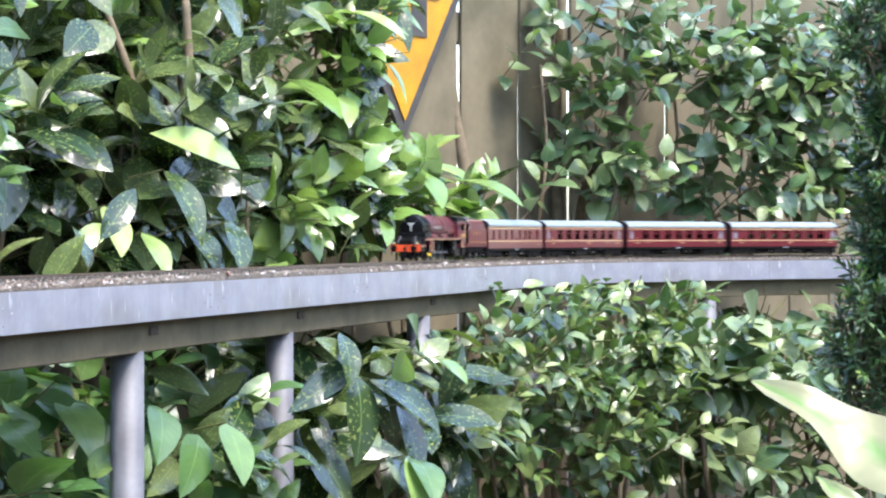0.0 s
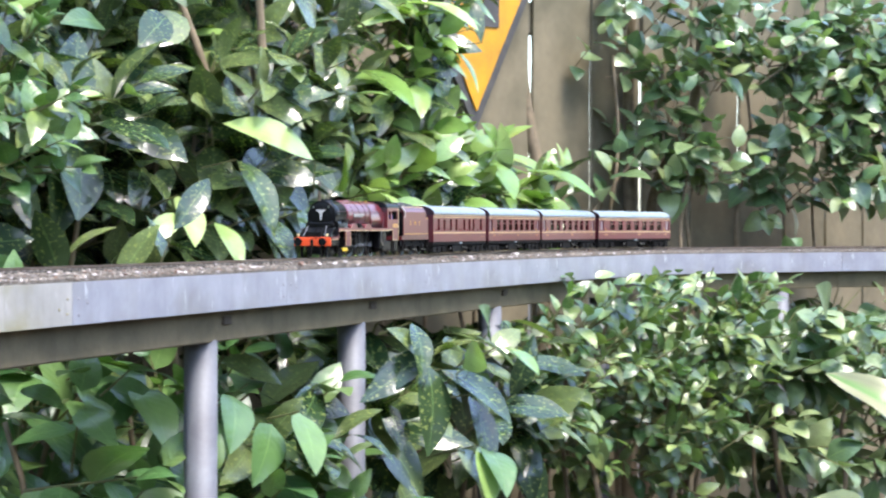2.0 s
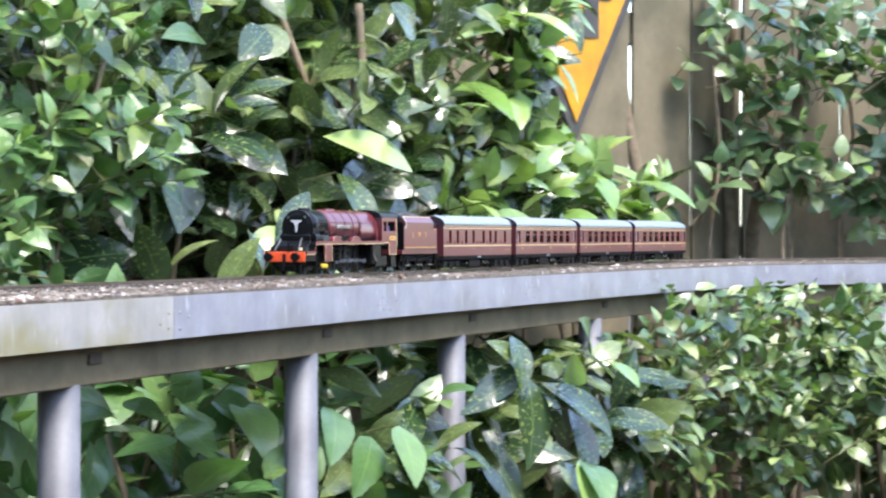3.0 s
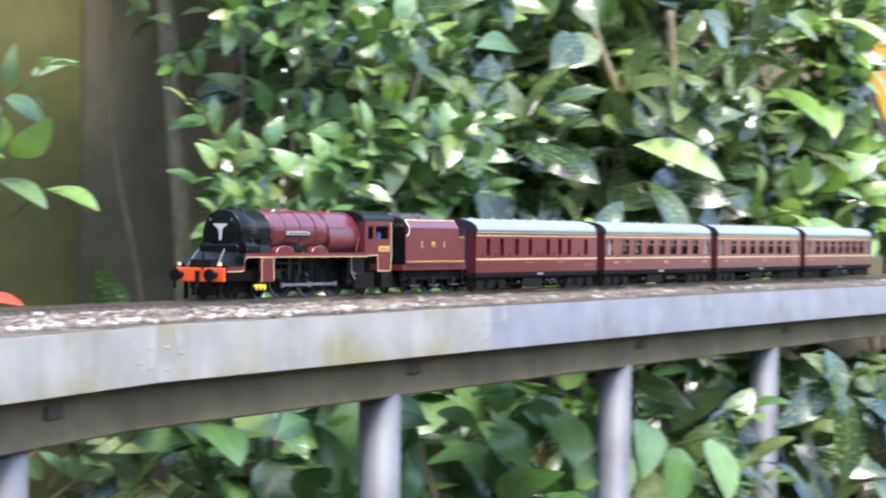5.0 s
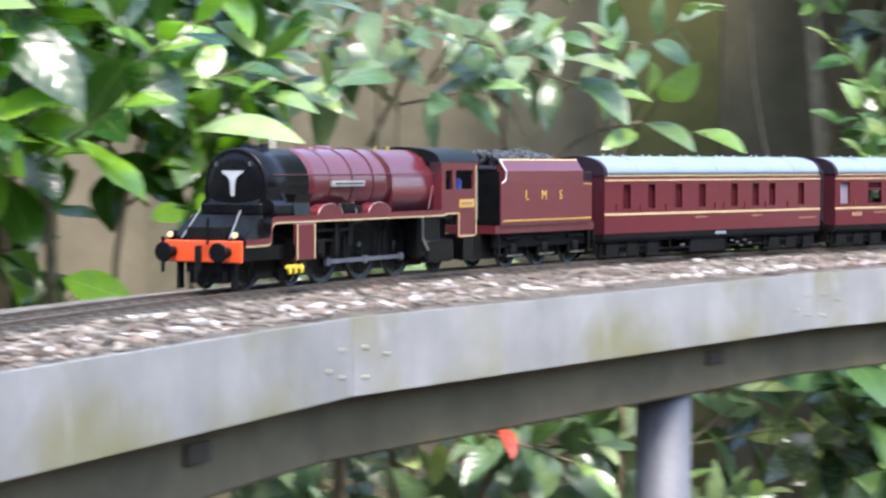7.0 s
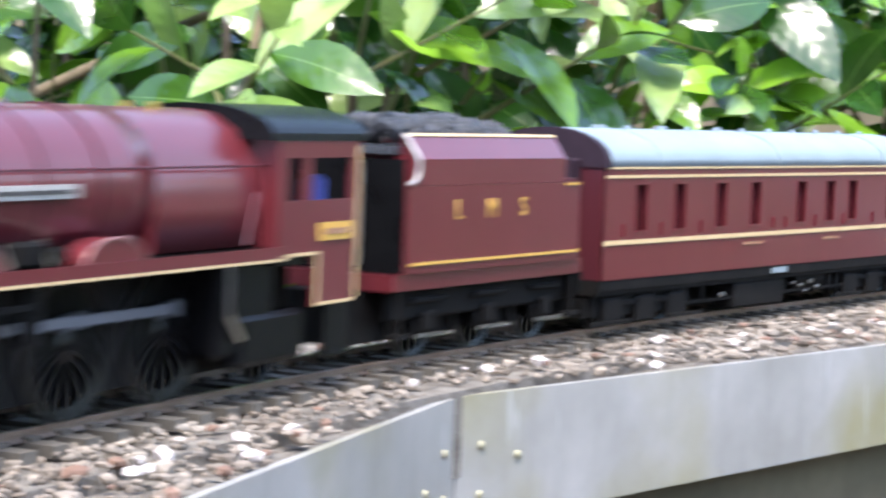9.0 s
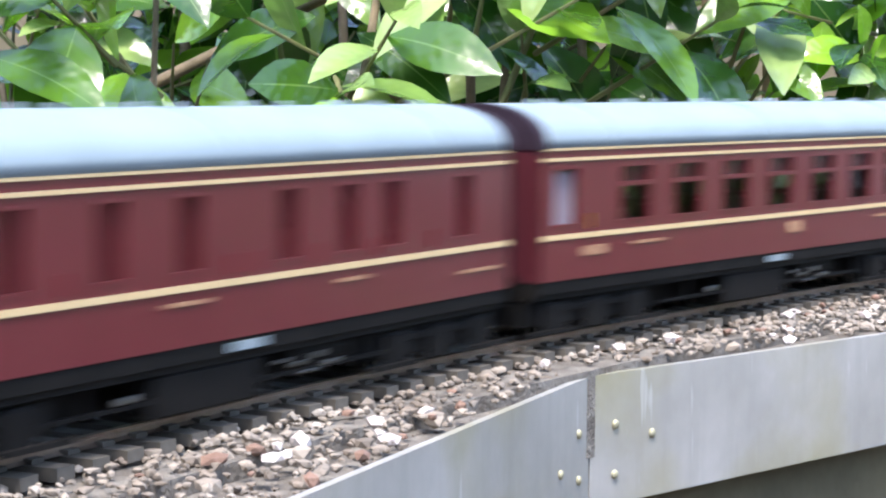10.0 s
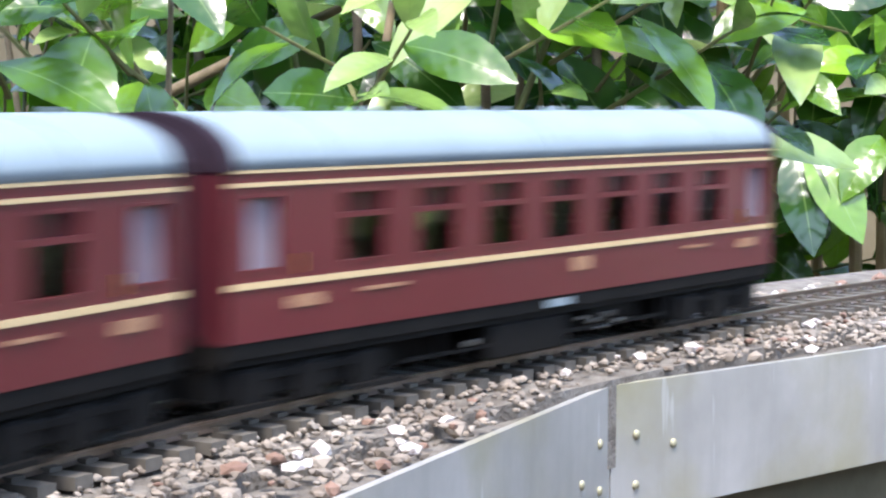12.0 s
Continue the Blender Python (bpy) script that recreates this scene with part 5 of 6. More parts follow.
def leaf_at(plant, p, tip, shape, lift):
    """One large leaf from its stalk p to its tip; lift turns its face from the garden towards the sky."""
    p, tip = Vector(p), Vector(tip)
    twig = tube(bmesh.new(), p - (tip - p) * 0.02, p - (tip - p) * 0.3 - FENCE_IN * 0.06 - Vector((0, 0, 0.04)), 0.0012, 0.002, 5, False)
    part("stalk", twig, TWIG, plant)
    return big_leaf(plant, p, tip, FENCE_IN * 0.7 + Vector((0, 0, lift)), (tip - p).length, shape)


def polar(yaw, dist, z):
    """A place in plan by compass from the garden seat: degrees to the left of +y, metres."""
    return (-dist * math.sin(radians(yaw)), dist * math.cos(radians(yaw)), z)


def build_plants():
    aucuba = [blade("spotted_leaf", AUCUBA, 0.46, 0.2, 0.2, 0.45, 8), blade("spotted_leaf", AUCUBA, 0.38, 0.28, 0.35, 0.5, 8), blade("spotted_leaf", AUCUBA, 0.54, 0.15, 0.12, 0.44, 8, 0.08)]
    laurel = [blade("laurel_leaf", LAUREL, 0.42, 0.2, 0.15, 0.52), blade("laurel_leaf", LAUREL, 0.50, 0.3, 0.28, 0.5), blade("laurel_leaf", LAUREL, 0.46, 0.12, 0.08, 0.56, wave=0.12)]
    ovate = [blade("ovate_leaf", OVATE, 0.56, 0.15, 0.2, 0.36), blade("ovate_leaf", OVATE, 0.62, 0.25, 0.3, 0.38), blade("ovate_leaf", OVATE, 0.52, 0.1, 0.12, 0.4)]
    privet = [blade("bush_leaf", PRIVET, 0.48, 0.25, 0.2, 0.42, 6), blade("bush_leaf", PRIVET, 0.55, 0.15, 0.3, 0.4, 6)]
    vine = [blade("climber_leaf", VINE, 0.72, 0.15, 0.2, 0.38, 6), blade("climber_leaf", VINE, 0.8, 0.25, 0.3, 0.36, 6), blade("climber_leaf", VINE, 0.62, 0.1, 0.15, 0.42, 6)]
    pale = [blade("young_and_glare_leaf", PALE, 0.36, 0.3, 0.2, 0.5), blade("young_and_glare_leaf", PALE, 0.48, 0.2, 0.22, 0.48)]
    photinia = [blade("photinia_leaf", PHOTINIA, 0.36, 0.25, 0.2, 0.5), blade("photinia_leaf", PHOTINIA, 0.42, 0.15, 0.3, 0.46)]
    red = [blade("red_leaf", RED_LEAF, 0.30, 0.3, 0.2, 0.5)]
    fresh = [blade("yew_tip", YEW_TIP, 0.26, 0.1, 0.1, 0.5, 3)]
    needle = [blade("yew_needle", YEW, 0.24, 0.1, 0.1, 0.5, 3)]
    var = [blade("variegated_leaf", VARIEGATED, 0.29, 0.45, 0.25, 0.45, 14, 0.6)]
    E = lambda yaw, dist, z, a, b, c: (*polar(yaw, dist, z), a, b, c)
    # spotted laurel hedge above the railway
    hedge = shrub("spotted_laurel", "dense spotted laurel shrub with large glossy dark leaves behind the railway", "shrub",
          [E(6.5, 4.6, 1.12, 0.14, 0.16, 0.12), E(8.5, 4.3, 1.18, 0.2, 0.2, 0.2), E(11, 4.2, 1.2, 0.2, 0.2, 0.22), E(13.5, 3.95, 1.22, 0.2, 0.2, 0.22), E(15.5, 3.8, 1.32, 0.16, 0.18, 0.22),
           E(8.0, 4.6, 1.5, 0.28, 0.2, 0.22), E(11, 4.4, 1.55, 0.28, 0.2, 0.22), E(14, 4.15, 1.5, 0.25, 0.2, 0.2)], 190, 0.145, aucuba, 11, 6, 0.13, 290, (pale, 0.15), stems=9, bark=TWIG)
    # The three crowns at z 1.95 are unseen, added to darken the hedge below.
    shrub("spotted_laurel", "shaded spotted laurel filling the gap before the fence, under unseen crowns added for shade", "shrub",
          [E(8, 4.95, 1.3, 0.25, 0.12, 0.4), E(12, 4.6, 1.3, 0.25, 0.12, 0.4), E(16, 4.3, 1.35, 0.2, 0.12, 0.35), E(7, 4.8, 1.95, 0.35, 0.3, 0.12), E(12, 4.5, 1.95, 0.35, 0.3, 0.12), E(17, 4.2, 1.95, 0.35, 0.3, 0.12)], 230, 0.15, aucuba, 31, 6, 0.12, 40, stems=4)
    glow = shrub("pale_laurel", "laurel shrub beside the yellow sign with pale young leaves, sky glare painted into their colour", "shrub",
          [E(4.3, 5.05, 1.52, 0.10, 0.10, 0.12), E(3.3, 5.2, 1.60, 0.09, 0.08, 0.05), E(4.6, 5.0, 1.2, 0.10, 0.10, 0.13), E(5.8, 4.75, 1.12, 0.10, 0.10, 0.10), E(3.7, 5.2, 1.12, 0.13, 0.10, 0.07)], 84, 0.135, pale + aucuba[:2], 12, 7, 0.14, 220, (pale, 0.7), stems=5)
    base = shrub("sign_base_laurel", "low spotted laurel with bright leaf rosettes under the sign", "shrub",
          [E(1.8, 5.5, 1.16, 0.13, 0.08, 0.07), E(0.3, 5.65, 1.12, 0.09, 0.08, 0.04)], 15, 0.17, pale + aucuba[:1], 13, 8, 0.10, 80, (pale, 0.6), stems=3)
    shrub("climber", "leafy climber with rounded green leaves on the fence", "climbing plant",
          [E(-1.6, 6.1, 1.50, 0.12, 0.06, 0.05), E(-3.4, 6.2, 1.48, 0.16, 0.08, 0.06), E(-3.6, 6.2, 1.33, 0.12, 0.08, 0.10), E(-3.8, 6.2, 1.18, 0.12, 0.08, 0.08), E(-5.6, 6.5, 1.58, 0.3, 0.08, 0.10), E(-8, 6.7, 1.55, 0.25, 0.12, 0.16),
           E(-8.8, 6.7, 1.28, 0.16, 0.1, 0.12), E(-6.6, 6.6, 1.16, 0.28, 0.08, 0.07), E(-1.0, 6.0, 1.13, 0.3, 0.05, 0.03), E(-9.6, 6.8, 1.35, 0.2, 0.1, 0.3), E(-3.4, 6.2, 1.66, 0.2, 0.08, 0.08), E(-4.8, 6.3, 1.52, 0.16, 0.08, 0.08), E(-6.8, 6.5, 1.36, 0.2, 0.08, 0.10), E(-7.6, 6.6, 1.2, 0.25, 0.08, 0.06), E(-2.9, 6.2, 1.24, 0.1, 0.08, 0.1)], 262, 0.088, vine, 14, 6, 0.14, 290, (pale, 0.15), stems=6, bark=BARK)
    # lower layer behind and under the deck
    broad = shrub("broad_leaf_bush", "low bush with broad soft green leaves under the railway", "shrub",
          [E(13, 3.3, 0.68, 0.3, 0.25, 0.16), E(9.5, 3.75, 0.66, 0.25, 0.25, 0.18), E(17, 2.95, 0.70, 0.25, 0.25, 0.15), E(13, 3.5, 0.5, 0.5, 0.3, 0.2)], 120, 0.12, ovate, 15, 6, 0.13, 280, stems=6, droop=0.5)
    shrub("spotted_laurel", "shaded spotted laurel low behind the railway posts", "shrub",
          [E(16, 3.6, 0.7, 0.6, 0.2, 0.3), E(10, 4.3, 0.7, 0.5, 0.2, 0.3), E(5, 4.9, 0.7, 0.4, 0.2, 0.3), E(21, 3.2, 0.75, 0.2, 0.15, 0.2)], 90, 0.15, aucuba, 32, 6, 0.13, 30, stems=4)
    hang = shrub("hanging_laurel", "spotted laurel with long drooping leaves under the railway", "shrub",
          [E(3.9, 4.2, 0.72, 0.15, 0.15, 0.18), E(2.0, 4.4, 0.66, 0.12, 0.15, 0.2), E(5.5, 4.0, 0.70, 0.13, 0.15, 0.18)], 46, 0.18, aucuba, 16, 6, 0.14, 140, stems=4, droop=0.9)
    shrub("privet_bush", "twiggy bush with small bright green leaves growing against the deck", "shrub",
          [E(-1.2, 4.75, 0.80, 0.16, 0.10, 0.13), E(-3.4, 5.05, 0.82, 0.18, 0.10, 0.12), E(0.5, 4.5, 0.72, 0.14, 0.1, 0.13), E(-2.0, 4.9, 0.58, 0.28, 0.12, 0.16), E(-4.6, 5.1, 0.80, 0.10, 0.10, 0.12)], 185, 0.068, privet, 17, 7, 0.11, 290, (pale, 0.25), stems=9, lean=0.45, zclip=True)
    ivy = shrub("ivy", "ivy with rounded dark and light leaves below the deck", "ivy",
          [E(-6.2, 5.5, 0.76, 0.2, 0.12, 0.15), E(-8.3, 5.6, 0.7, 0.2, 0.12, 0.2), E(-5.6, 5.4, 0.56, 0.22, 0.12, 0.15), E(-8, 6.2, 0.7, 0.5, 0.1, 0.25), E(-7.5, 6.0, 0.45, 0.4, 0.15, 0.2), E(-4, 5.7, 0.6, 0.4, 0.1, 0.25)], 260, 0.095, vine, 18, 6, 0.14, 190, stems=5)
    # small-leaved bush by the bare fence, photinia, laurel
    # Its last leaf mass, out of view overhead, is added to shade the fence.
    shrub("light_bush", "bush of light green oval leaves beside the bare fence, with an unseen crown added for shade", "shrub",
          [E(17.6, 3.35, 1.05, 0.13, 0.12, 0.08), E(17.2, 3.4, 1.14, 0.12, 0.12, 0.12), E(18.5, 3.5, 1.41, 0.22, 0.10, 0.05), E(15.0, 3.45, 1.25, 0.1, 0.12, 0.16), E(20.5, 3.7, 1.8, 0.5, 0.35, 0.13)], 400, 0.07, privet + ovate, 19, 7, 0.11, 240, (pale, 0.2), stems=5)
    phot = shrub("photinia", "sparse photinia with pale leaves and red young leaves", "shrub",
          [E(26.0, 3.2, 1.24, 0.07, 0.08, 0.06), E(29, 3.2, 1.30, 0.12, 0.10, 0.08), E(32, 3.0, 1.24, 0.14, 0.12, 0.10), E(35, 2.9, 1.22, 0.12, 0.12, 0.12), E(33, 2.95, 1.0, 0.1, 0.1, 0.05)], 36, 0.092, photinia, 20, 7, 0.15, 240, (pale, 0.4), stems=7, bark=BARK)
    shrub("photinia", "low leafy photinia growth under the railway deck", "shrub",
          [E(26, 3.1, 0.72, 0.2, 0.15, 0.10), E(30, 2.95, 0.74, 0.2, 0.15, 0.11), E(34, 2.7, 0.76, 0.2, 0.15, 0.11), E(38, 2.5, 0.76, 0.2, 0.15, 0.12), E(31, 3.2, 0.5, 0.5, 0.2, 0.15)], 95, 0.095, photinia + vine[:1], 41, 7, 0.14, 200, (pale, 0.35), stems=8, bark=BARK)
    lau = shrub("cherry_laurel", "cherry laurel with large bright glossy leaves close behind the railway", "shrub",
          [E(38.5, 2.6, 1.12, 0.10, 0.14, 0.11), E(41.5, 2.45, 1.16, 0.12, 0.14, 0.12), E(40, 2.8, 1.3, 0.2, 0.12, 0.12)], 60, 0.105, laurel, 21, 7, 0.13, 200, (pale, 0.2), stems=4)
    hedge2 = shrub("cherry_laurel", "dense cherry laurel hedge with bright glossy leaves behind the railway", "shrub",
          [E(53, 2.0, 1.12, 0.16, 0.18, 0.08), E(58, 1.9, 1.14, 0.16, 0.18, 0.09), E(63, 1.8, 1.14, 0.15, 0.18, 0.10), E(48.5, 2.1, 1.1, 0.12, 0.12, 0.08), E(55, 2.2, 1.28, 0.35, 0.2, 0.10)], 42, 0.12, laurel + pale[:1], 22, 6, 0.13, 290, (pale, 0.5), stems=6)
    # Masses at z 1.62 are a top cover, added unseen to block light from the inside.
    inner = shrub("cherry_laurel", "shaded inner growth of the cherry laurel hedge, with an unseen top cover added", "shrub",
          [E(47, 2.9, 1.1, 0.25, 0.2, 0.35), E(53, 2.7, 1.1, 0.25, 0.2, 0.35), E(59, 2.6, 1.1, 0.25, 0.2, 0.35), E(65, 2.5, 1.1, 0.25, 0.2, 0.35), E(47, 2.5, 1.62, 0.35, 0.3, 0.12), E(54, 2.4, 1.62, 0.35, 0.3, 0.12), E(62, 2.3, 1.62, 0.35, 0.3, 0.12)], 300, 0.13, laurel, 33, 6, 0.13, 20, stems=8)
    for plant in (hedge2, inner):
        plant.location = (0.045, -0.045, 0)
    canes = thing("cane_clump", "upright dry brown canes before the fence", "canes", at=pose(0.045, -0.045, 0))
    rng = random.Random(77)
    for yaw in (41.6, 42.4, 43.4, 44.2, 45.2, 46.5, 47.6):
        d = rng.uniform(2.7, 3.1)
        part("cane", tube(bmesh.new(), polar(yaw, d, -0.02), polar(yaw + rng.uniform(-0.8, 0.8), d, 1.7), 0.010, 0.007, 9), CANE, canes)
    trunk = thing("bare_climber", "bare twisting climber stems against the fence", "climbing plant")
    for pts in (((-2.6, 6.35, -0.02), (-2.7, 6.35, 0.8), (-2.85, 6.3, 1.15), (-3.6, 6.3, 1.32), (-4.0, 6.3, 1.5), (-4.1, 6.3, 1.85)), ((-2.2, 6.3, -0.02), (-2.2, 6.3, 1.0), (-2.1, 6.3, 1.35), (-2.3, 6.3, 1.8)), ((0.3, 6.0, -0.02), (0.1, 6.0, 1.0), (0.6, 6.0, 1.4), (1.1, 6.0, 1.85)), ((20.6, 3.75, -0.02), (20.4, 3.75, 0.9), (20.8, 3.75, 1.3), (21.5, 3.75, 1.75))):
        bm = sweep(smooth_line([polar(*q) for q in pts], 8), 0.024, 0.013, 10)
        part("trunk", bm, BARK, trunk, "pale brown bare trunk", True)
    # yew hanging in at the far end
    shrub("yew", "dark green yew with short needles beside the deck", "conifer",
          [E(-10.9, 4.4, 1.46, 0.07, 0.08, 0.09), E(-11.4, 4.4, 1.2, 0.05, 0.07, 0.14), E(-10.6, 4.4, 0.84, 0.06, 0.08, 0.16), E(-12.0, 4.5, 1.1, 0.12, 0.1, 0.45)], 800, 0.036, needle, 23, 30, 0.075, 120, (fresh, 0.5), stems=3, spiral=2.4, droop=0.1, bark=BARK, lean=0.3, zclip="free")
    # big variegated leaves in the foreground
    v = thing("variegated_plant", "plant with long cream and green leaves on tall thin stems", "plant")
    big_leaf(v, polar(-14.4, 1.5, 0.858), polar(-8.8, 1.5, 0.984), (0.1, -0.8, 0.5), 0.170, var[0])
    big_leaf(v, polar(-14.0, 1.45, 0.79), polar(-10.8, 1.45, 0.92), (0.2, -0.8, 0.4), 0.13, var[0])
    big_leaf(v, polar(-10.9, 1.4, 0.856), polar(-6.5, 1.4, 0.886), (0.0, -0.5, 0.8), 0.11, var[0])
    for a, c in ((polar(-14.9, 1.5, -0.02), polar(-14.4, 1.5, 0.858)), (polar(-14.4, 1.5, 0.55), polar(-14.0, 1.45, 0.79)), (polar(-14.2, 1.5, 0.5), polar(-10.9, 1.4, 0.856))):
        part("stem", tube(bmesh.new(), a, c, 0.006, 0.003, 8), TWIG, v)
    # the large leaves that stand out
    leaf_at(hedge, (-0.659, 3.958, 1.443), (-0.718, 3.858, 1.390), aucuba[2], 0.5)
    leaf_at(hedge, (-0.647, 3.807, 1.206), (-0.753, 3.709, 1.220), aucuba[2], 0.9)
    leaf_at(hedge, (-0.806, 3.703, 1.208), (-0.775, 3.610, 1.071), aucuba[2], 0.3)
    leaf_at(hedge, (-0.427, 4.013, 1.180), (-0.556, 3.910, 1.269), pale[1], 0.7)
    leaf_at(hedge, (-0.388, 4.013, 1.124), (-0.330, 3.915, 1.195), pale[1], 0.2)
    leaf_at(hedge, (-0.656, 3.856, 1.108), (-0.595, 3.761, 1.038), pale[1], 0.4)
    leaf_at(hedge, (-0.430, 3.862, 1.081), (-0.382, 3.767, 1.006), aucuba[0], 0.3)
    leaf_at(hedge, (-0.642, 3.806, 1.074), (-0.686, 3.710, 1.030), pale[0], 0.6)
    leaf_at(hedge, (-0.581, 3.808, 1.060), (-0.509, 3.714, 1.000), pale[0], 0.8)
    leaf_at(hedge, (-0.556, 3.909, 1.175), (-0.451, 3.814, 1.082), aucuba[1], 0.6)
    leaf_at(glow, (-0.432, 4.915, 1.556), (-0.279, 4.796, 1.560), pale[1], 1.6)
    leaf_at(glow, (-0.313, 4.818, 1.562), (-0.139, 4.702, 1.529), pale[0], 1.2)
    leaf_at(glow, (-0.418, 4.714, 1.403), (-0.269, 4.600, 1.348), pale[1], 1.6)
    leaf_at(hedge, (-0.601, 4.009, 1.351), (-0.529, 3.911, 1.304), aucuba[2], 0.2)
    leaf_at(hedge, (-0.808, 3.752, 1.100), (-0.695, 3.661, 1.070), aucuba[2], 0.3)
    leaf_at(hedge, (-0.514, 3.910, 1.073), (-0.434, 3.814, 1.011), aucuba[0], 0.5)
    leaf_at(hedge, (-0.794, 4.004, 1.384), (-0.720, 3.906, 1.302), aucuba[0], 0.3)
    leaf_at(hedge, (-0.422, 4.014, 1.437), (-0.446, 3.914, 1.490), aucuba[2], 0.2)
    leaf_at(hedge, (-0.522, 4.111, 1.392), (-0.445, 4.011, 1.340), aucuba[2], 0.5)
    leaf_at(base, (-0.140, 5.321, 1.285), (-0.190, 5.187, 1.176), pale[0], 0.3)
    leaf_at(base, (-0.055, 5.323, 1.190), (0.125, 5.195, 1.167), pale[0], 0.6)
    leaf_at(base, (-0.147, 5.321, 1.221), (-0.059, 5.190, 1.151), pale[1], 0.5)
    leaf_at(base, (-0.126, 5.321, 1.236), (-0.128, 5.189, 1.306), pale[0], 0.2)
    leaf_at(hang, (-0.175, 3.497, 0.827), (-0.148, 3.410, 0.696), aucuba[0], 0.3)
    leaf_at(hang, (-0.152, 3.518, 0.816), (-0.027, 3.433, 0.763), aucuba[0], 0.9)
    leaf_at(hang, (-0.118, 3.498, 0.689), (-0.066, 3.412, 0.634), aucuba[2], 0.6)
    leaf_at(hang, (-0.201, 3.497, 0.894), (-0.159, 3.410, 0.834), aucuba[1], 0.6)
    leaf_at(hang, (-0.164, 3.497, 0.847), (-0.263, 3.408, 0.798), aucuba[1], 0.9)
    leaf_at(broad, (-0.617, 3.205, 0.806), (-0.646, 3.124, 0.750), ovate[1], 0.4)
    leaf_at(broad, (-0.407, 3.310, 0.743), (-0.410, 3.227, 0.663), ovate[0], 0.3)
    leaf_at(broad, (-0.364, 3.312, 0.761), (-0.319, 3.230, 0.682), ovate[2], 0.3)
    leaf_at(broad, (-0.599, 3.206, 0.804), (-0.520, 3.127, 0.743), ovate[1], 0.5)
    leaf_at(broad, (-0.454, 3.210, 0.795), (-0.425, 3.130, 0.735), ovate[1], 0.3)
    leaf_at(broad, (-0.673, 3.304, 0.840), (-0.586, 3.224, 0.820), ovate[0], 0.8)
    leaf_at(hang, (-0.077, 3.516, 0.875), (-0.067, 3.429, 0.926), ovate[0], 0.3)
    leaf_at(hang, (-0.115, 3.493, 0.820), (-0.066, 3.409, 0.866), pale[1], 0.4)
    leaf_at(hang, (-0.107, 3.513, 0.773), (-0.045, 3.428, 0.682), aucuba[1], 0.4)
    leaf_at(hang, (-0.086, 3.463, 0.696), (-0.053, 3.378, 0.624), pale[1], 0.4)
    leaf_at(hang, (-0.075, 3.464, 0.690), (-0.026, 3.380, 0.648), ovate[1], 0.6)
    leaf_at(hang, (-0.188, 3.489, 0.825), (-0.256, 3.397, 0.791), aucuba[1], 0.5)
    leaf_at(hang, (-0.180, 3.509, 0.829), (-0.199, 3.421, 0.892), aucuba[1], 0.3)
    leaf_at(hang, (-0.060, 3.517, 0.853), (0.015, 3.433, 0.835), pale[0], 0.8)
    leaf_at(glow, (-0.304, 4.862, 1.531), (-0.406, 4.734, 1.532), pale[1], 1.9)
    leaf_at(glow, (-0.302, 4.862, 1.534), (-0.141, 4.750, 1.540), pale[0], 1.9)
    leaf_at(glow, (-0.315, 4.861, 1.541), (-0.356, 4.738, 1.575), pale[1], 1.7)
    leaf_at(glow, (-0.287, 4.811, 1.375), (-0.420, 4.683, 1.402), pale[1], 1.9)
    leaf_at(glow, (-0.291, 4.811, 1.375), (-0.261, 4.692, 1.315), pale[0], 1.5)
    leaf_at(glow, (-0.413, 4.804, 1.403), (-0.486, 4.678, 1.314), aucuba[2], 1)
    leaf_at(glow, (-0.477, 4.801, 1.471), (-0.483, 4.680, 1.498), pale[1], 0.5)
    leaf_at(glow, (-0.336, 4.809, 1.458), (-0.292, 4.691, 1.467), pale[0], 1.4)
    leaf_at(glow, (-0.332, 4.757, 1.270), (-0.233, 4.644, 1.234), aucuba[2], 0.9)
    leaf_at(glow, (-0.344, 4.756, 1.229), (-0.377, 4.635, 1.196), pale[0], 0.9)
    leaf_at(glow, (-0.372, 4.806, 1.349), (-0.339, 4.687, 1.286), aucuba[1], 0.5)
    leaf_at(hedge, (-0.382, 4.001, 1.123), (-0.328, 3.905, 1.189), pale[1], 0.3)
    leaf_at(ivy, (0.703, 5.341, 0.844), (0.681, 5.208, 0.910), vine[2], 0.1)
    leaf_at(ivy, (0.582, 5.337, 0.796), (0.542, 5.204, 0.857), vine[0], 0.2)
    leaf_at(ivy, (0.511, 5.335, 0.739), (0.459, 5.202, 0.802), vine[1], 0.2)
    leaf_at(hedge, (-0.826, 3.711, 1.219), (-0.803, 3.617, 1.045), aucuba[0], 0.15)
    leaf_at(hedge, (-0.766, 3.643, 1.231), (-0.617, 3.579, 1.201), aucuba[2], 0.8)
    leaf_at(hedge, (-0.825, 3.529, 1.248), (-0.866, 3.429, 1.272), privet[1], 0.6)
    leaf_at(hedge, (-0.825, 3.529, 1.253), (-0.792, 3.445, 1.301), privet[1], 0.3)
    leaf_at(hedge, (-0.815, 3.531, 1.243), (-0.730, 3.457, 1.254), privet[1], 0.8)
    leaf_at(hedge, (-0.815, 3.531, 1.238), (-0.758, 3.451, 1.200), privet[1], 0.5)
    leaf_at(hedge, (-0.825, 3.529, 1.246), (-0.840, 3.434, 1.223), pale[1], 0.5)
    leaf_at(hedge, (-0.681, 3.867, 1.439), (-0.703, 3.762, 1.381), aucuba[2], 0.4)
    leaf_at(hedge, (-0.730, 3.550, 1.392), (-0.757, 3.453, 1.407), privet[1], 0.7)
    leaf_at(phot, (-1.498, 2.686, 1.227), (-1.422, 2.630, 1.193), photinia[1], 0.5)
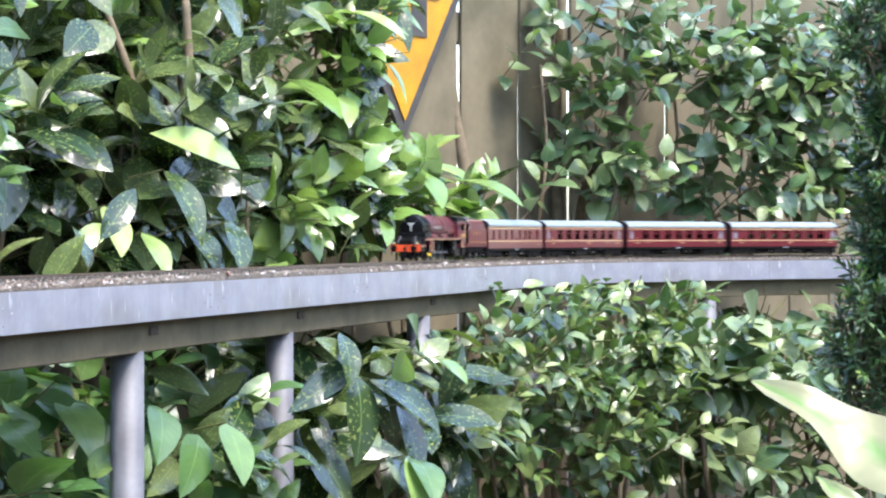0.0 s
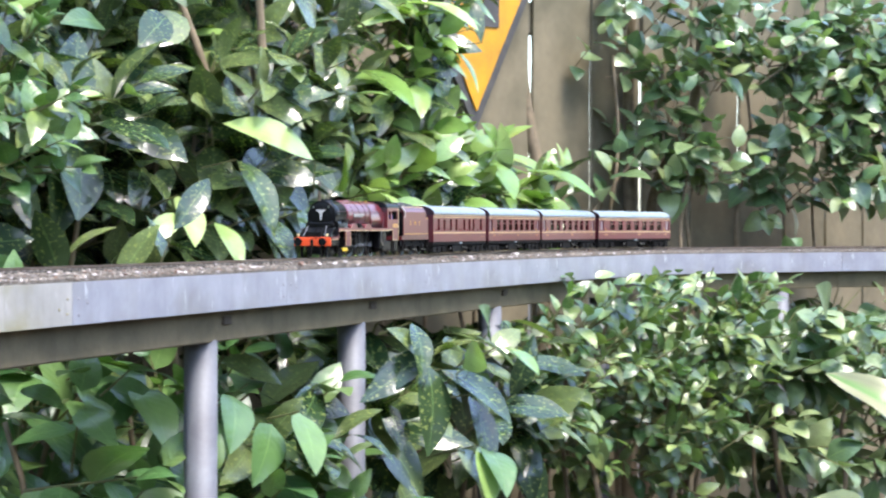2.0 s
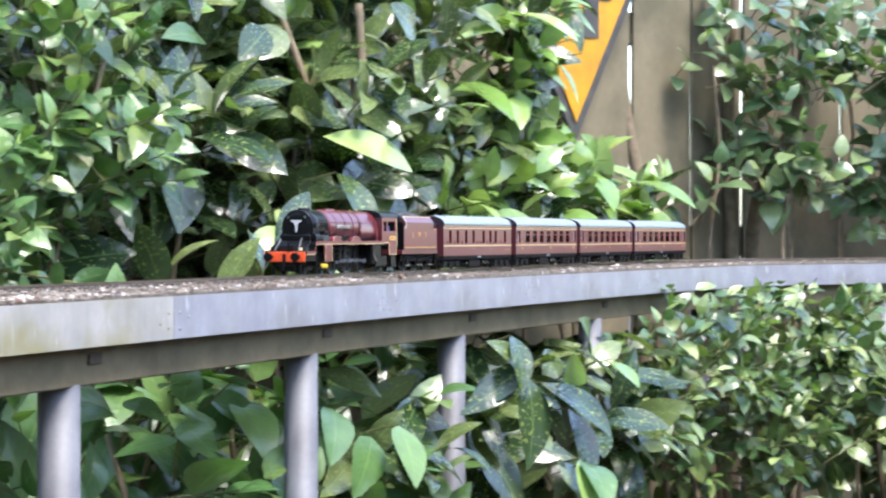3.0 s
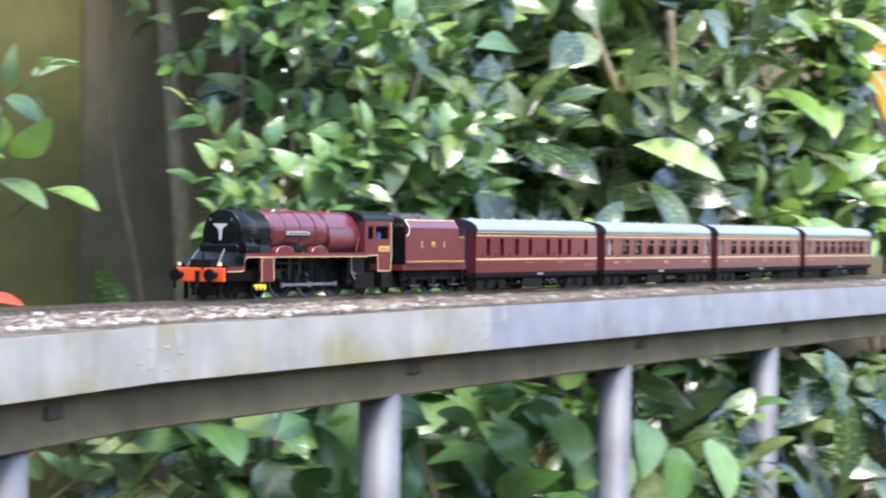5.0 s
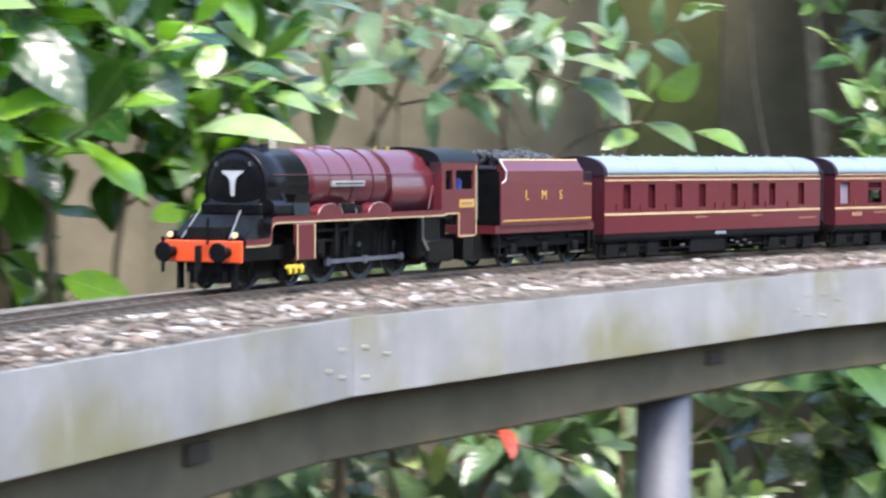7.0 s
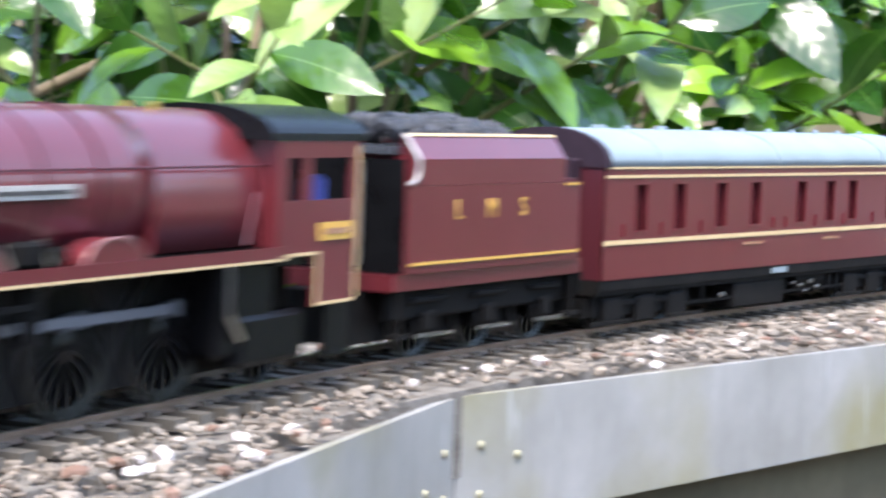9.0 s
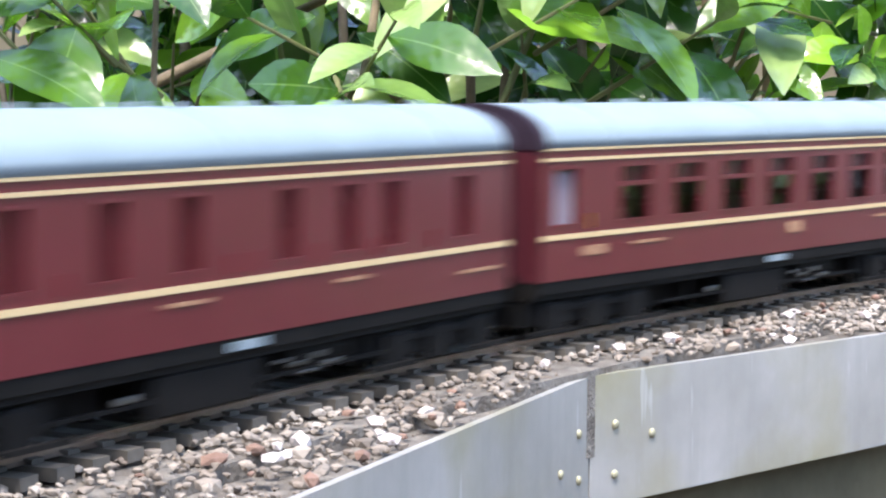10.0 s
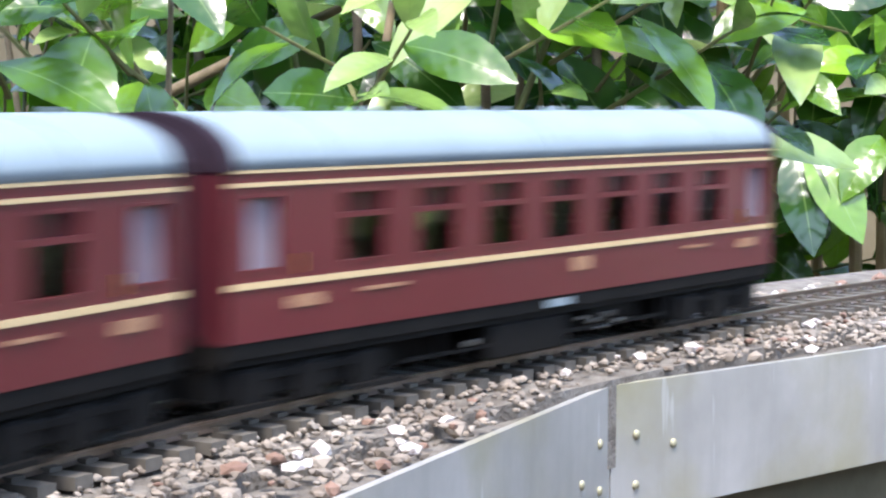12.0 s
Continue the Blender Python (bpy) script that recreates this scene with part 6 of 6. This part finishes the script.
    leaf_at(phot, (-1.418, 2.712, 1.236), (-1.286, 2.675, 1.231), photinia[0], 1)
    leaf_at(phot, (-1.387, 2.721, 1.212), (-1.288, 2.673, 1.170), photinia[1], 0.5)
    leaf_at(phot, (-1.278, 2.755, 1.177), (-1.200, 2.703, 1.212), pale[1], 0.1)
    leaf_at(phot, (-1.301, 2.748, 1.181), (-1.248, 2.688, 1.219), pale[0], 0.2)
    leaf_at(phot, (-1.299, 2.748, 1.145), (-1.201, 2.700, 1.123), photinia[0], 0.6)
    leaf_at(phot, (-1.310, 2.743, 1.131), (-1.316, 2.662, 1.117), pale[0], 0.6)
    leaf_at(phot, (-1.291, 2.640, 0.973), (-1.193, 2.596, 0.993), red[0], 0.6)
    leaf_at(phot, (-1.316, 2.632, 0.982), (-1.273, 2.571, 1.015), red[0], 0.3)
    leaf_at(phot, (-1.234, 2.768, 1.131), (-1.136, 2.721, 1.121), pale[0], 0.6)
    leaf_at(phot, (-1.456, 2.701, 1.291), (-1.382, 2.645, 1.238), photinia[1], 0.3)
    leaf_at(phot, (-1.501, 2.681, 1.098), (-1.426, 2.627, 1.117), photinia[0], 0.5)
    leaf_at(lau, (-1.595, 1.712, 1.251), (-1.466, 1.717, 1.156), laurel[0], 0.35)
    leaf_at(lau, (-1.430, 1.862, 1.122), (-1.299, 1.872, 1.130), pale[0], 0.9)
    leaf_at(lau, (-1.647, 1.789, 1.072), (-1.573, 1.759, 0.992), laurel[2], 0.1)
    leaf_at(lau, (-1.520, 1.743, 0.961), (-1.430, 1.747, 0.942), laurel[0], 0.1)
    leaf_at(lau, (-1.686, 1.885, 1.135), (-1.617, 1.851, 1.098), laurel[1], 0.5)
    leaf_at(lau, (-1.624, 1.924, 1.172), (-1.554, 1.891, 1.144), laurel[1], 0.6)
    leaf_at(lau, (-1.561, 1.962, 1.179), (-1.488, 1.933, 1.203), pale[1], 0.6)
    leaf_at(phot, (-1.302, 2.329, 0.751), (-1.252, 2.279, 0.731), red[0], 0.2)
    leaf_at(phot, (-1.525, 2.568, 1.228), (-1.438, 2.532, 1.209), photinia[1], 0.6)
    leaf_at(phot, (-1.475, 2.598, 1.228), (-1.387, 2.561, 1.191), photinia[0], 0.5)
    leaf_at(phot, (-1.416, 2.637, 1.302), (-1.351, 2.585, 1.235), photinia[0], 0.3)
    leaf_at(phot, (-1.480, 2.361, 1.198), (-1.505, 2.264, 1.210), photinia[1], 0.8)
    leaf_at(phot, (-1.595, 2.291, 1.190), (-1.504, 2.263, 1.169), pale[1], 0.8)
    leaf_at(phot, (-1.626, 2.160, 1.266), (-1.533, 2.135, 1.233), pale[0], 0.6)
    leaf_at(hedge2, (-1.745, 0.848, 1.145), (-1.661, 0.879, 1.126), pale[0], 0.7)
    leaf_at(hedge2, (-1.764, 0.825, 1.165), (-1.666, 0.880, 1.188), laurel[1], 0.8)
    leaf_at(hedge2, (-1.740, 0.766, 1.097), (-1.667, 0.790, 1.119), laurel[2], 0.9)
    leaf_at(hedge2, (-1.692, 0.827, 1.087), (-1.612, 0.860, 1.092), laurel[1], 0.5)
    leaf_at(hedge2, (-1.715, 0.967, 1.121), (-1.626, 1.010, 1.165), laurel[0], 0.4)
    leaf_at(hedge2, (-1.653, 1.050, 1.124), (-1.580, 1.063, 1.094), laurel[1], 0.5)
    leaf_at(hedge2, (-1.596, 1.044, 1.145), (-1.506, 1.080, 1.095), laurel[0], 0.7)
    leaf_at(hedge2, (-1.503, 1.161, 1.102), (-1.447, 1.160, 1.107), pale[1], 1.3)
    leaf_at(hedge2, (-1.509, 1.159, 1.145), (-1.486, 1.119, 1.196), pale[0], 0.1)
    leaf_at(hedge2, (-1.513, 1.324, 1.179), (-1.441, 1.328, 1.100), laurel[0], 0.2)
    leaf_at(hedge2, (-1.538, 1.285, 1.135), (-1.455, 1.310, 1.104), laurel[1], 0.9)
    leaf_at(hedge2, (-1.533, 1.288, 1.106), (-1.486, 1.275, 1.150), laurel[2], 0.3)
    leaf_at(hedge2, (-1.480, 1.444, 1.120), (-1.416, 1.443, 1.098), laurel[1], 0.6)
    leaf_at(hedge2, (-1.572, 1.082, 1.198), (-1.576, 0.998, 1.184), pale[1], 1.6)
    leaf_at(hedge2, (-1.518, 1.318, 1.186), (-1.441, 1.339, 1.199), pale[0], 0.9)
    leaf_at(hedge2, (-1.530, 1.219, 1.189), (-1.471, 1.214, 1.157), laurel[1], 0.5)
    leaf_at(hedge2, (-1.728, 1.039, 1.184), (-1.639, 1.078, 1.193), pale[1], 1.4)
    leaf_at(hedge2, (-1.735, 0.942, 1.136), (-1.670, 0.955, 1.180), laurel[0], 0.3)
    leaf_at(hedge2, (-1.618, 1.594, 1.054), (-1.558, 1.569, 0.946), laurel[0], 0.25)
    leaf_at(hedge2, (-1.610, 1.605, 1.056), (-1.528, 1.609, 0.960), laurel[0], 0.4)
    leaf_at(hedge2, (-1.562, 1.668, 1.061), (-1.543, 1.597, 1.010), laurel[1], 0.5)
    part("stem", sweep(smooth_line([(-1.540, 1.160, 1.077), (-1.534, 1.171, 1.108), (-1.526, 1.186, 1.150), (-1.519, 1.202, 1.203)], 5), 0.0035, 0.00245), TWIG, hedge2, "", True)
    part("stem", sweep(smooth_line([(-1.768, 0.807, 1.065), (-1.759, 0.825, 1.110), (-1.750, 0.843, 1.169), (-1.749, 0.847, 1.199)], 5), 0.0035, 0.00245), TWIG, hedge2, "", True)
    part("stem", sweep(smooth_line([(-1.846, 0.957, 1.087), (-1.803, 1.018, 1.125), (-1.763, 1.074, 1.160), (-1.738, 1.109, 1.181)], 5), 0.006, 0.0042), BARK, hedge2, "", True)
    part("stem", sweep(smooth_line([(-1.039, 3.791, 1.201), (-0.978, 3.803, 1.159), (-0.917, 3.815, 1.122)], 5), 0.006, 0.0042), BARK, hedge, "", True)
    part("stem", sweep(smooth_line([(-1.618, 2.507, 1.110), (-1.573, 2.539, 1.214), (-1.546, 2.557, 1.270), (-1.541, 2.564, 1.334)], 5), 0.004, 0.0028), BARK, phot, "", True)
    part("stem", sweep(smooth_line([(-1.504, 2.580, 1.214), (-1.448, 2.611, 1.166), (-1.426, 2.622, 1.126)], 5), 0.003, 0.0021), BARK, phot, "", True)
    part("stem", sweep(smooth_line([(-1.535, 2.770, 0.958), (-1.488, 2.789, 1.074), (-1.418, 2.814, 1.132), (-1.347, 2.837, 1.148)], 5), 0.004, 0.0028), BARK, phot, "", True)
    part("stem", sweep(smooth_line([(-0.323, 5.116, 1.174), (-0.282, 5.118, 1.351), (-0.255, 5.119, 1.501), (-0.227, 5.121, 1.624)], 5), 0.006, 0.0042), TWIG, glow, "", True)
    part("stem", sweep(smooth_line([(-0.553, 4.210, 1.282), (-0.553, 4.211, 1.389), (-0.560, 4.211, 1.523)], 5), 0.011, 0.0077), BARK, hedge, "", True)
    part("stem", sweep(smooth_line([(-0.626, 4.108, 1.227), (-0.648, 4.108, 1.348), (-0.686, 4.108, 1.457), (-0.708, 4.107, 1.512)], 5), 0.009, 0.0063), BARK, hedge, "", True)


def lengthen(engine, k, kz, ky=1.0):
    """Stretch an engine's bodies along the three axes, and move its wheels without changing them."""
    seen = set()
    for ob in engine.children_recursive:
        if ob.name.startswith("wheelset"):
            continue
        if ob.name.startswith("coupling_rod"):
            ob.data.transform(Matrix.Diagonal((k, 1, 1, 1)))
            continue
        if ob.name.startswith("letter"):
            ob.location.z *= kz
            continue
        if ob.data.name not in seen:
            seen.add(ob.data.name)
            ob.data.transform(Matrix.Diagonal((k, ky, kz, 1)))
    for i, (ob, x, r) in enumerate(WHEELS):
        if ob.parent == engine:
            WHEELS[i] = (ob, x * k, r)
            ob.matrix_basis = pose(x * k, 0, r)


# ---- everything in its place ----
build_ground()
build_fence()
build_light_screens()
build_sign()
build_viaduct()
build_track()
build_plants()
loco = build_loco()
lengthen(loco, 1.09, 1.09, 1.11)
tender = build_tender()
lengthen(tender, 1.0, 1.08)
coaches = [build_coach(i > 0, COACH_LENGTHS[i]) for i in range(4)]
build_ballast()

# how far the engine's buffer beam has run along the line
RUN_T = (0.0, 0.5, 1.0, 1.5, 2.0, 2.5, 3.4, 4.3, 5.0, 5.5, 6.0, 6.5, 7.0, 7.7, 8.5, 9.3, 9.7, 10.0, 10.5, 11.25, 12.0)
RUN_S = (4.17, 4.405, 4.655, 4.895, 5.14, 5.39, 5.83, 6.27, 6.63, 6.882, 7.145, 7.388, 7.657, 8.033, 8.47, 8.91, 9.125, 9.303, 9.566, 9.973, 10.374)


def run(t):
    return float(np.interp(t, RUN_T, RUN_S))


def ride(s, front, back, origin):
    """The pose of a vehicle whose two pivots, front and back metres behind the beam, ride on the line; its origin lies at that distance behind the beam."""
    a, b = on_track(s - front), on_track(s - back)
    d = (a - b).normalized()
    p = a + d * (front - origin)
    return Matrix.Translation(p) @ Matrix.Rotation(math.atan2(d.y, d.x), 4, "Z")


def motions():
    times = [i * 0.1 for i in range(121)]
    walk(loco, [(t, ride(run(t), 0.095, 0.256, -0.006)) for t in times])
    walk(tender, [(t, ride(run(t), 0.370 + 0.037, 0.370 + 0.1375, 0.370)) for t in times])
    front = 0.555
    for c, length in zip(coaches, COACH_LENGTHS):
        mid, pivot = front + length / 2, length / 2 - 0.0485
        walk(c, [(t, ride(run(t), mid - pivot, mid + pivot, mid)) for t in times])
        front += length + 0.0262
    fine = [i / 30 for i in range(361)]
    for ob, x, r in WHEELS:
        walk(ob, [(t, Matrix.Translation((x, 0, r)) @ Matrix.Rotation((run(t) - 4.1) / r, 4, "Y")) for t in fine])
    for ob, side in RODS:
        walk(ob, [(t, Matrix.Translation((-0.1853 + 0.0085 * math.sin((run(t) - 4.1) / 0.0232 + side), 0, 0.0232 + 0.0085 * math.cos((run(t) - 4.1) / 0.0232 + side)))) for t in fine])


motions()
